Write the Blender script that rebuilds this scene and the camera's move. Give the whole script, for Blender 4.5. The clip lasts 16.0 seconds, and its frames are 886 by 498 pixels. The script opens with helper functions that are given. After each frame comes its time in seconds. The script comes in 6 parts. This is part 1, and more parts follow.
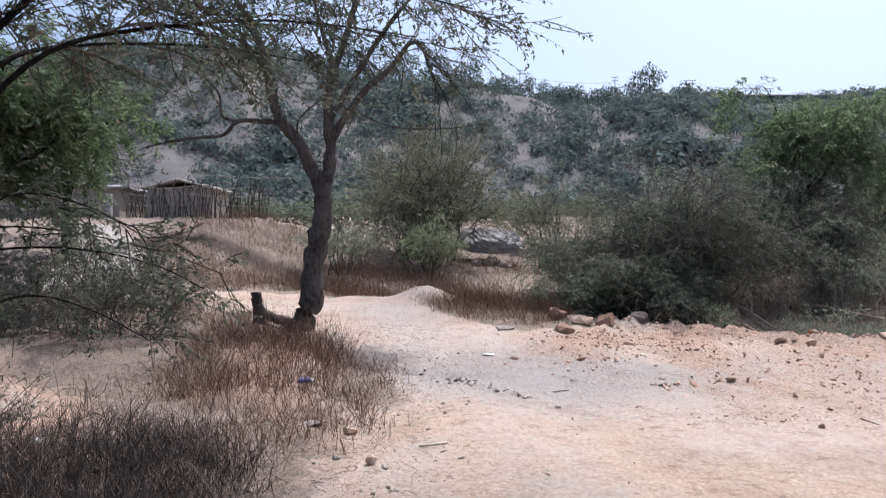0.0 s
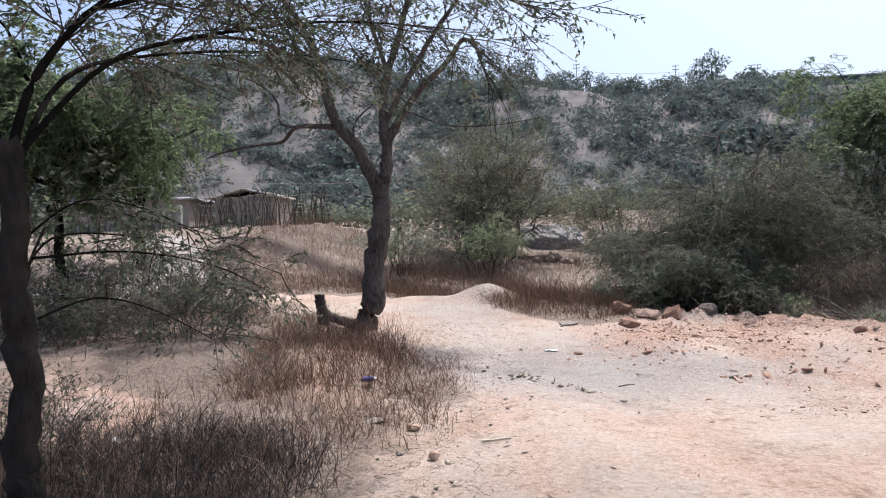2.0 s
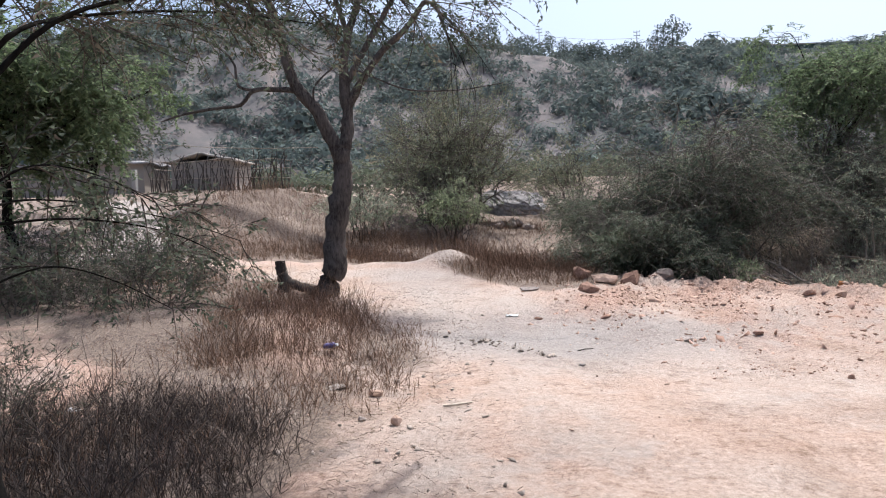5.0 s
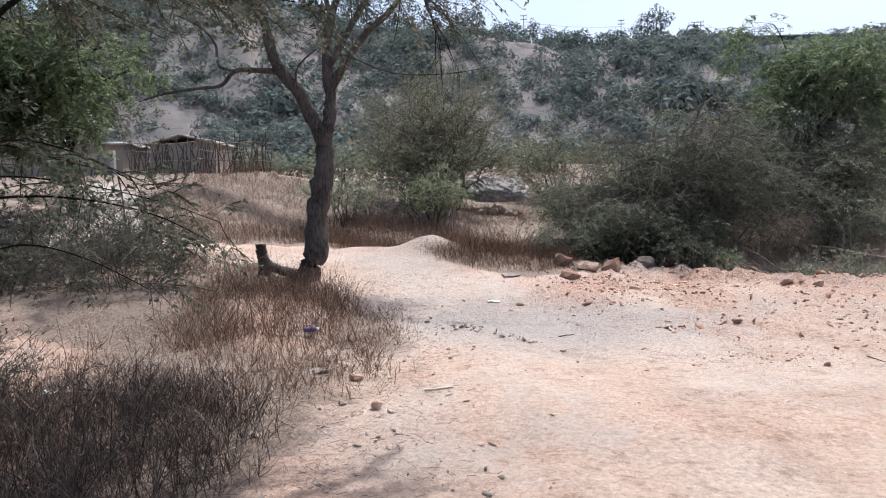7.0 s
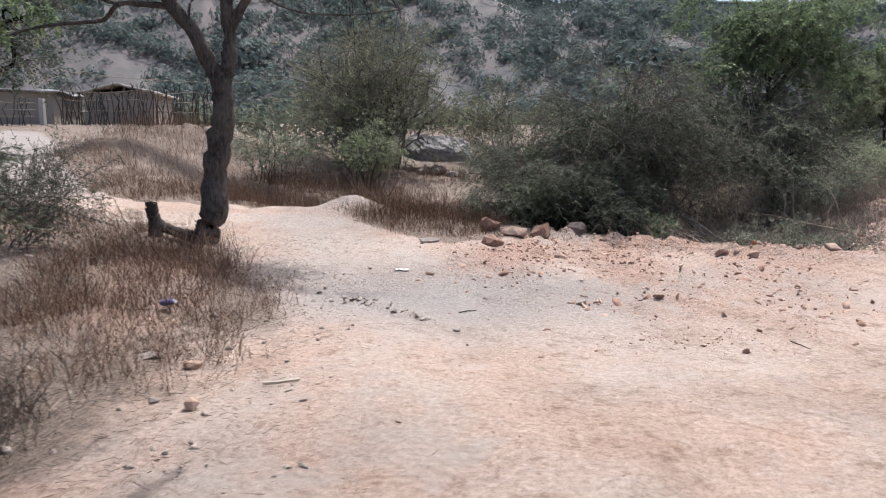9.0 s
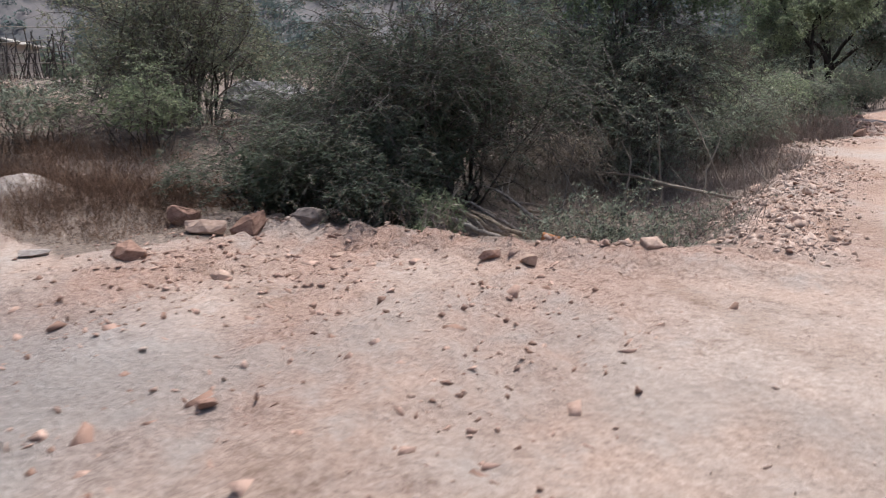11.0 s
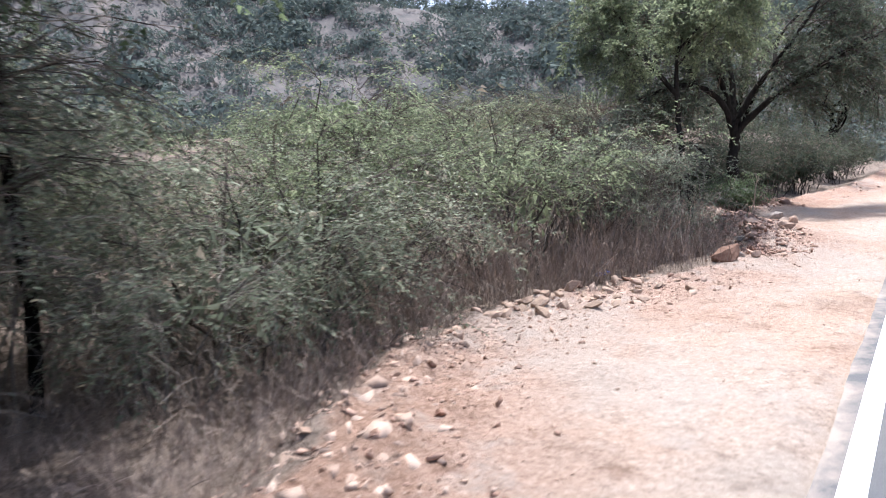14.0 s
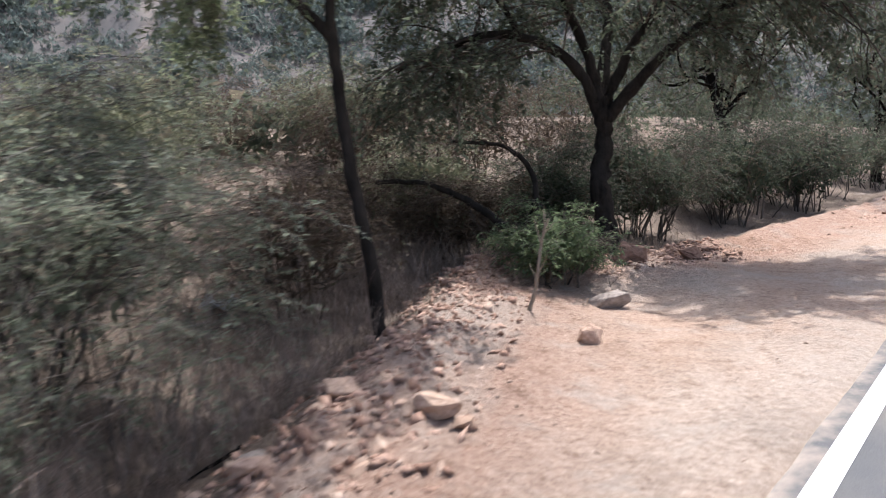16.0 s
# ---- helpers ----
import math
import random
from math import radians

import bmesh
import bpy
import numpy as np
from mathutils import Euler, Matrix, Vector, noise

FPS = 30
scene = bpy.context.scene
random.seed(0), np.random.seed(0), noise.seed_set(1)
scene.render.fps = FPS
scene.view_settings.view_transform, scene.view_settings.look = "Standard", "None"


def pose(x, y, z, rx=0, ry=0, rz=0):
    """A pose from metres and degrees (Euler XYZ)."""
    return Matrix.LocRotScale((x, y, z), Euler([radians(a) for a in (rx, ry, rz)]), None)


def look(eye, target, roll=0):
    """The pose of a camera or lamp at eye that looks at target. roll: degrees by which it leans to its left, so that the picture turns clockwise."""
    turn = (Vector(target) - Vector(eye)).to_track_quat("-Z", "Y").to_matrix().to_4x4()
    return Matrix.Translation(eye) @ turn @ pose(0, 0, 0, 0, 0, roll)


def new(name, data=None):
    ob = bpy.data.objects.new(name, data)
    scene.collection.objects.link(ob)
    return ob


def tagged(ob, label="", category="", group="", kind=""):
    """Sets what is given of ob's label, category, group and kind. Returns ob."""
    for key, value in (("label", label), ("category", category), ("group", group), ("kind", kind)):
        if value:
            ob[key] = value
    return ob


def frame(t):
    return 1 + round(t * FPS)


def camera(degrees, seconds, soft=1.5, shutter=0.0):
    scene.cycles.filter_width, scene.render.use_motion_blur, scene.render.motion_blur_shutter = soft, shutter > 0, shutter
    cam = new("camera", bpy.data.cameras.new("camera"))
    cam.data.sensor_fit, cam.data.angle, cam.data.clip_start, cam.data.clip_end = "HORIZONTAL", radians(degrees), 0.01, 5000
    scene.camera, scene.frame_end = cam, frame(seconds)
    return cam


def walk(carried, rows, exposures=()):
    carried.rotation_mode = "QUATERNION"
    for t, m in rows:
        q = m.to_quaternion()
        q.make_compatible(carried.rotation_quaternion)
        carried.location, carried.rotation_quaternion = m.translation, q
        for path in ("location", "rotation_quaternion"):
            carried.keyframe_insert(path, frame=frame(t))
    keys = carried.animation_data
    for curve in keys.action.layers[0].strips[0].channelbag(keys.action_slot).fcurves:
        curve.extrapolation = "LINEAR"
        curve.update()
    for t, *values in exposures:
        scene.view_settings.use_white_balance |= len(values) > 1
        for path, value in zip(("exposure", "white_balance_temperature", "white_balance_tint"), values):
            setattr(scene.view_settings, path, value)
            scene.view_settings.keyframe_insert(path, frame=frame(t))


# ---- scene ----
cam = camera(64.0, 16.0, soft=1.1, shutter=0.2)
PATH = [
    (0, (-5.842, -8.224, 1.319), (-6.094, -6.24, 1.317), -0.1),
    (0.5, (-5.866, -8.203, 1.304), (-6.191, -6.234, 1.442), -0.4),
    (1, (-5.803, -8.209, 1.298), (-6.228, -6.257, 1.386), -1.8),
    (1.5, (-5.811, -8.2, 1.274), (-6.212, -6.241, 1.31), -1.3),
    (2, (-5.805, -8.195, 1.275), (-6.228, -6.24, 1.277), -2.1),
    (2.5, (-5.796, -8.206, 1.286), (-6.204, -6.248, 1.27), -2.4),
    (3, (-5.797, -8.197, 1.283), (-6.184, -6.235, 1.258), -2.1),
    (3.5, (-5.796, -8.215, 1.289), (-6.157, -6.249, 1.233), -1.7),
    (4, (-5.796, -8.21, 1.288), (-6.149, -6.242, 1.244), -2.5),
    (4.2, (-5.796, -8.207, 1.287), (-6.144, -6.239, 1.233), -2.6),
    (6.3, (-5.82, -8.159, 1.275), (-6.098, -6.182, 1.151), -1.0),
    (6.5, (-5.815, -8.163, 1.269), (-6.093, -6.186, 1.144), -1.1),
    (7, (-5.815, -8.156, 1.267), (-6.086, -6.18, 1.128), -1.3),
    (7.5, (-5.811, -8.096, 1.246), (-6.034, -6.115, 1.077), -1.2),
    (8, (-5.808, -8.031, 1.223), (-5.986, -6.048, 1.037), -0.5),
    (8.2, (-5.807, -8.001, 1.212), (-5.984, -6.018, 1.026), -0.0),
    (10.3, (-3.438, -4.736, 1.23), (-3.565, -2.778, 0.842), -0.8),
    (10.4, (-3.319, -4.566, 1.227), (-3.436, -2.608, 0.837), -0.8),
    (10.5, (-3.092, -4.265, 1.231), (-3.238, -2.314, 0.812), -2.5),
    (10.8, (-2.542, -3.498, 1.252), (-2.654, -1.543, 0.844), -3.2),
    (11, (-2.141, -2.947, 1.265), (-2.214, -0.989, 0.862), -2.0),
    (11.5, (-1.052, -1.472, 1.327), (-1.091, 0.492, 0.956), -2.0),
    (12, (0.1, 0.17, 1.326), (0.071, 2.144, 1.006), -3.3),
    (12.5, (1.282, 1.884, 1.315), (1.283, 3.867, 1.057), -0.9),
    (13, (2.586, 3.688, 1.289), (2.546, 5.674, 1.065), -1.6),
    (13.5, (3.897, 5.615, 1.297), (3.864, 7.604, 1.087), -2.3),
    (14, (5.157, 7.338, 1.334), (5.073, 9.325, 1.124), -3.1),
    (14.5, (6.409, 9.121, 1.372), (6.31, 11.107, 1.153), -0.4),
    (15, (7.782, 11.132, 1.36), (7.746, 13.125, 1.197), 1.5),
    (15.2, (8.422, 11.97, 1.365), (8.32, 13.96, 1.202), -0.1),
    (15.5, (9.227, 13.267, 1.377), (9.01, 15.243, 1.156), -1.4),
    (15.8, (10.194, 14.646, 1.392), (9.947, 16.619, 1.172), -1.2),
    (16, (10.89, 15.537, 1.398), (10.611, 17.507, 1.192), -4.0),
]
walk(cam, [(t, look(eye, target, roll)) for t, eye, target, roll in PATH], [(0, 0.6, 5850, 10), (0.8, 0.55, 6050, 10), (2, 0.68, 6120, 10), (3, 0.7, 6120, 10), (8, 0.7, 6120, 10), (10.5, 0.38, 6120, 10), (11.2, 0.46, 5980, 10), (11.6, 0.62, 5820, 10), (12.5, 1.07, 5700, 10), (14.2, 1.04, 5900, 10), (15.2, 0.82, 6120, 10), (16, 0.9, 6150, 10)])
# ---- world, sun ----
import itertools

SUN_EL, SUN_AZ = 66.0, 24.0          # degrees; azimuth clockwise from +y
world = bpy.data.worlds.new("World")
scene.world = world
world.use_nodes = True
wn = world.node_tree.nodes
sky = wn.new("ShaderNodeTexSky")
sky.sky_type = "NISHITA"
sky.sun_disc = False
sky.sun_elevation, sky.sun_rotation = radians(SUN_EL), radians(SUN_AZ)
sky.air_density, sky.dust_density, sky.ozone_density = 0.9, 5.0, 1.6
wn["Background"].inputs["Strength"].default_value = 0.14
world.node_tree.links.new(sky.outputs[0], wn["Background"].inputs["Color"])
lamp = bpy.data.lights.new("sun", "SUN")
lamp.energy, lamp.angle, lamp.color = 3.7, radians(0.8), (1.0, 0.975, 0.94)
sun = new("sun", lamp)
az, el = radians(SUN_AZ), radians(SUN_EL)
sun.matrix_world = look((0, 0, 0), (-math.sin(az) * math.cos(el), -math.cos(az) * math.cos(el), -math.sin(el)))

# ---- materials ----


class Nodes:
    """A node material under construction."""

    def __init__(self, name, rough=0.85, spec=0.25):
        self.mat = bpy.data.materials.new(name)
        self.mat.use_nodes = True
        self.t = self.mat.node_tree
        self.b = self.t.nodes["Principled BSDF"]
        self.b.inputs["Roughness"].default_value = rough
        self.b.inputs["Specular IOR Level"].default_value = spec
        self.co = self.t.nodes.new("ShaderNodeTexCoord").outputs["Object"]

    def link(self, a, b):
        self.t.links.new(a, b)

    def noise(self, scale, detail=4.0, rough=0.6, co=None, stretch=None):
        n = self.t.nodes.new("ShaderNodeTexNoise")
        n.inputs["Scale"].default_value, n.inputs["Detail"].default_value, n.inputs["Roughness"].default_value = scale, detail, rough
        src = co or self.co
        if stretch:
            mp = self.t.nodes.new("ShaderNodeMapping")
            mp.inputs["Scale"].default_value = stretch
            self.link(src, mp.inputs["Vector"])
            src = mp.outputs[0]
        self.link(src, n.inputs["Vector"])
        return n.outputs["Fac"]

    def voro(self, scale, feature="F1"):
        n = self.t.nodes.new("ShaderNodeTexVoronoi")
        n.feature = feature
        n.inputs["Scale"].default_value = scale
        self.link(self.co, n.inputs["Vector"])
        return n.outputs["Distance"]

    def ramp(self, fac, stops):
        r = self.t.nodes.new("ShaderNodeValToRGB")
        el = r.color_ramp.elements
        while len(el) < len(stops):
            el.new(0.5)
        for e, (p, c) in zip(el, stops):
            e.position = p
            e.color = (*c, 1) if len(c) == 3 else (c[0], c[0], c[0], 1)
        self.link(fac, r.inputs[0])
        return r.outputs["Color"]

    def mix(self, fac, a, b, mode="MIX"):
        m = self.t.nodes.new("ShaderNodeMix")
        m.data_type, m.blend_type = "RGBA", mode
        for val, i in ((fac, 0), (a, 6), (b, 7)):
            if isinstance(val, (int, float)):
                m.inputs[i].default_value = val
            elif isinstance(val, tuple):
                m.inputs[i].default_value = (*val, 1)
            else:
                self.link(val, m.inputs[i])
        return m.outputs[2]

    def attr(self, name):
        a = self.t.nodes.new("ShaderNodeAttribute")
        a.attribute_name = name
        return a.outputs["Fac"]

    def island(self):
        return self.t.nodes.new("ShaderNodeNewGeometry").outputs["Random Per Island"]

    def rand(self):
        return self.t.nodes.new("ShaderNodeObjectInfo").outputs["Random"]

    def done(self, colour, bump=None, strength=0.4, distance=0.02):
        if isinstance(colour, tuple):
            self.b.inputs["Base Color"].default_value = (*colour, 1)
        else:
            self.link(colour, self.b.inputs["Base Color"])
        if bump is not None:
            bn = self.t.nodes.new("ShaderNodeBump")
            bn.inputs["Strength"].default_value, bn.inputs["Distance"].default_value = strength, distance
            self.link(bump, bn.inputs["Height"])
            self.link(bn.outputs[0], self.b.inputs["Normal"])
        return self.mat


def ground_material():
    m = Nodes("dry_earth", 0.95, 0.1)
    big = m.noise(0.35, 6, 0.65)
    mid = m.noise(2.2, 6, 0.7)
    patch = m.noise(5.5, 6, 0.75)
    fine = m.noise(26, 10, 0.9)
    grain = m.noise(150, 4, 0.8)
    lump = m.voro(16)
    pale = m.ramp(fine, [(0.38, (0.230, 0.178, 0.145)), (0.5, (0.395, 0.313, 0.257)), (0.62, (0.501, 0.409, 0.342))])
    pink = m.ramp(fine, [(0.38, (0.224, 0.148, 0.109)), (0.52, (0.407, 0.290, 0.223)), (0.62, (0.513, 0.381, 0.299))])
    grey = m.ramp(fine, [(0.38, (0.179, 0.156, 0.140)), (0.52, (0.284, 0.255, 0.231)), (0.62, (0.377, 0.341, 0.311))])
    red = m.ramp(fine, [(0.38, (0.190, 0.112, 0.080)), (0.5, (0.365, 0.240, 0.182)), (0.62, (0.510, 0.375, 0.302))])
    dirt = m.mix(m.ramp(big, [(0.42, (0,)), (0.6, (1,))]), pale, pink)
    dirt = m.mix(m.attr("grey"), dirt, grey)
    dirt = m.mix(m.attr("red"), dirt, red)
    dirt = m.mix(m.ramp(patch, [(0.34, (0.9,)), (0.47, (0,))]), dirt, m.mix(1.0, dirt, (0.62, 0.57, 0.54), "MULTIPLY"))
    dirt = m.mix(m.ramp(mid, [(0.54, (0,)), (0.68, (0.55,))]), dirt, (0.378, 0.330, 0.289))
    bare = m.noise(0.55, 5, 0.6, stretch=(1.0, 0.6, 1.0))
    dirt = m.mix(m.ramp(bare, [(0.50, (0,)), (0.60, (0.6,))]), dirt, m.ramp(fine, [(0.38, (0.310, 0.261, 0.223)), (0.62, (0.430, 0.370, 0.318))]))
    dirt = m.mix(m.ramp(bare, [(0.36, (0.65,)), (0.45, (0,))]), dirt, m.mix(1.0, dirt, (0.74, 0.68, 0.63), "MULTIPLY"))
    dirt = m.mix(m.ramp(lump, [(0.10, (0.15,)), (0.30, (0,))]), dirt, m.mix(1.0, dirt, (0.75, 0.70, 0.66), "MULTIPLY"))
    dirt = m.mix(m.ramp(m.attr("grey"), [(0.1, (0,)), (0.7, (0.65,))]), dirt, grey)
    dirt = m.mix(m.ramp(grain, [(0.32, (0.5,)), (0.41, (0,))]), dirt, (0.112, 0.088, 0.076))
    straw = m.noise(60, 4, 0.85, stretch=(1, 0.25, 1))
    litter = m.ramp(straw, [(0.33, (0.070, 0.053, 0.044)), (0.5, (0.175, 0.135, 0.108)), (0.68, (0.32, 0.25, 0.20))])
    litter = m.mix(m.ramp(m.noise(1.3, 5, 0.6), [(0.54, (0,)), (0.70, (0.5,))]), litter, pale)
    edge = m.t.nodes.new("ShaderNodeMath")
    edge.operation = "MULTIPLY_ADD"
    m.link(mid, edge.inputs[0])
    edge.inputs[1].default_value = 0.9
    m.link(m.attr("litter"), edge.inputs[2])
    col = m.mix(m.ramp(edge.outputs[0], [(0.70, (0,)), (0.95, (1,))]), dirt, litter)
    # far slopes: distance haze put into the colour as pale, low-contrast greys
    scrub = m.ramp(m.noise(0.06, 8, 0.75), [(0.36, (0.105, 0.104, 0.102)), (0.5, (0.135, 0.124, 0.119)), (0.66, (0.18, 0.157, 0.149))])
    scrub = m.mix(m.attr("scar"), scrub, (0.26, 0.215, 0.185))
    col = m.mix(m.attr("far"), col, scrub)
    rough = m.mix(m.attr("rough"), m.ramp(m.noise(0.9, 6, 0.7), [(0.50, (0.15,)), (0.64, (0.8,))]), (1.0, 1.0, 1.0))
    h = m.mix(0.6, fine, m.noise(9, 8, 0.85))
    h = m.mix(0.3, h, lump)
    h = m.mix(rough, m.mix(0.62, h, (0.5, 0.5, 0.5)), h)
    return m.done(col, h, 0.8, 0.10)


def leaf_material(name, dark, light, dry=None, rough=0.7, spec=0.15, thin=0.3):
    m = Nodes(name, rough, spec)
    stops = [(0.0, dark), (0.55, tuple(0.5 * (a + b) for a, b in zip(dark, light))), (0.85, light)]
    if dry:
        stops += [(0.9, dry), (1.0, dry)]
    c = m.ramp(m.island(), stops)
    # darker clumps imitate shaded hollows between lit foliage
    c = m.mix(m.ramp(m.noise(0.8, 3), [(0.35, (0,)), (0.65, (0.55,))]), c, tuple(0.7 * a for a in dark))
    m.b.inputs["Transmission Weight"].default_value = 0.0
    out = m.t.nodes["Material Output"]
    tr = m.t.nodes.new("ShaderNodeBsdfTranslucent")
    m.link(c, tr.inputs["Color"])
    mx = m.t.nodes.new("ShaderNodeMixShader")
    mx.inputs[0].default_value = thin
    mat = m.done(c)
    m.link(m.b.outputs[0], mx.inputs[1])
    m.link(tr.outputs[0], mx.inputs[2])
    m.link(mx.outputs[0], out.inputs["Surface"])
    return mat


def bark_material(name, dark, light, scale=14):
    m = Nodes(name, 0.95, 0.03)
    n = m.noise(scale, 6, 0.7, stretch=(1, 1, 0.25))
    c = m.ramp(n, [(0.3, dark), (0.7, light)])
    c = m.mix(m.ramp(m.noise(3, 3), [(0.4, (0,)), (0.7, (0.5,))]), c, tuple(1.3 * a for a in light))
    return m.done(c, n, 0.8, 0.03)


def twig_material(name, a, b):
    m = Nodes(name, 0.9, 0.1)
    return m.done(m.ramp(m.island(), [(0.0, a), (0.6, tuple(0.5 * (p + q) for p, q in zip(a, b))), (1.0, b)]))


def rock_material(name, a, b, c):
    m = Nodes(name, 0.9, 0.2)
    n = m.noise(9, 6, 0.7)
    col = m.ramp(n, [(0.3, a), (0.5, b), (0.72, c)])
    tint = m.ramp(m.rand(), [(0.0, (0.75, 0.66, 0.58)), (0.5, (1.0, 0.93, 0.86)), (1.0, (1.2, 1.08, 1.0))])
    col = m.mix(0.8, col, tint, "MULTIPLY")
    return m.done(col, m.noise(14, 6, 0.75), 0.5, 0.006)


M_GROUND = ground_material()
M_LEAF_DARK = leaf_material("dusty_dark_leaves", (0.040, 0.053, 0.035), (0.125, 0.148, 0.098), (0.15, 0.12, 0.085), thin=0.42)
M_LEAF_GREY = leaf_material("dusty_grey_green_leaves", (0.135, 0.16, 0.108), (0.42, 0.45, 0.34), (0.38, 0.32, 0.24), thin=0.6)
M_LEAF_GREEN = leaf_material("green_leaves", (0.130, 0.158, 0.090), (0.36, 0.40, 0.24), thin=0.58)
M_LEAF_FRESH = leaf_material("deep_green_leaves", (0.080, 0.115, 0.060), (0.25, 0.31, 0.165), thin=0.5)
M_LEAF_OLIVE = leaf_material("olive_feathery_leaves", (0.14, 0.15, 0.095), (0.34, 0.35, 0.225), (0.30, 0.25, 0.17))
# distance haze is put into this leaf colour: greyed, pale, little contrast
M_FAR_HAZED = leaf_material("hazed_far_scrub_leaves", (0.112, 0.138, 0.128), (0.20, 0.235, 0.205), (0.19, 0.176, 0.158), 0.95, 0.03, 0.3)
M_BARK = bark_material("dark_rough_bark", (0.020, 0.016, 0.014), (0.095, 0.080, 0.068))
# near-black stands in for backlit limbs; dark sticks use it too
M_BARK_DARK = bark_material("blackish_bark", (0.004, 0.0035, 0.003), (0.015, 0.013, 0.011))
# shaded copy of the bark: the trunks' shade is put into its colour
M_BARK_SHADE = bark_material("shaded_fissured_bark", (0.009, 0.008, 0.007), (0.045, 0.039, 0.034))
M_TWIG = twig_material("grey_brown_twigs", (0.045, 0.038, 0.033), (0.19, 0.16, 0.135))
# lit copy of the twigs: bright sun is put into the colour
M_TWIG_GREY = twig_material("sunlit_grey_twigs", (0.09, 0.078, 0.068), (0.34, 0.30, 0.26))
M_STALK_DARK = twig_material("dark_bare_stalks", (0.040, 0.031, 0.026), (0.15, 0.118, 0.096))
M_TWIG_PALE = twig_material("dead_pale_twigs", (0.15, 0.12, 0.09), (0.36, 0.30, 0.235))
M_GRASS = twig_material("dry_brown_grass", (0.078, 0.047, 0.032), (0.27, 0.174, 0.116))
M_LEAF_BROWN = leaf_material("dead_brown_leaves", (0.062, 0.046, 0.034), (0.175, 0.135, 0.098), (0.12, 0.125, 0.08))
M_BOULDER = rock_material("dark_weathered_boulder", (0.085, 0.070, 0.064), (0.17, 0.145, 0.132), (0.26, 0.225, 0.205))
M_ROCK = rock_material("pale_pink_rock", (0.26, 0.185, 0.145), (0.41, 0.305, 0.245), (0.51, 0.40, 0.33))
M_ROCK_RED = rock_material("red_brown_rock", (0.12, 0.072, 0.055), (0.24, 0.15, 0.115), (0.36, 0.25, 0.20))
M_ROCK_GREY = rock_material("grey_boulder", (0.16, 0.143, 0.13), (0.29, 0.265, 0.245), (0.40, 0.37, 0.345))

# ---- the lie of the land ----
SD, ND = (0.5374, 0.8433), (-0.8433, 0.5374)     # along the road, and to its left


def road_xy(s, n):
    return s * SD[0] + n * ND[0], s * SD[1] + n * ND[1]


def view_xy(u, v):
    """u to the right and v ahead of the stopping place."""
    return -5.8 + 0.991 * u - 0.136 * v, -8.2 + 0.136 * u + 0.991 * v


def smooth(a, b, x):
    t = np.clip((x - a) / (b - a), 0, 1)
    return t * t * (3 - 2 * t)


def wave(x, y, k, seed):
    """Smooth pseudo-random relief between about -1 and 1, k waves to the metre."""
    r = np.random.RandomState(seed)
    out = 0
    for _ in range(7):
        a, f, p = r.uniform(0, 6.28), k * r.uniform(0.6, 1.6) * 6.28, r.uniform(0, 6.28)
        out = out + np.sin((x * math.cos(a) + y * math.sin(a)) * f + p + 0.8 * np.sin((x * math.sin(a) - y * math.cos(a)) * f * 0.5 + p * 2))
    return out / 3.2


EDGE_S = (-60, -0.5, 1.9, 2.2, 2.45, 3.0, 4.6, 5.8, 8.0, 9.7, 11.2, 12.4, 13.6, 14.8, 16.7, 18.0, 18.6, 20.9, 22.3, 25.4, 27.0, 30.0, 36.0, 40.0, 90)
EDGE_N = (30, 12, 6.4, 5.3, 2.9, 1.65, 1.75, 2.0, 2.05, 2.05, 2.05, 2.75, 3.15, 3.25, 2.65, 2.05, 1.9, 1.95, 2.6, 4.3, 3.3, 2.8, 2.0, 1.9, 1.9)


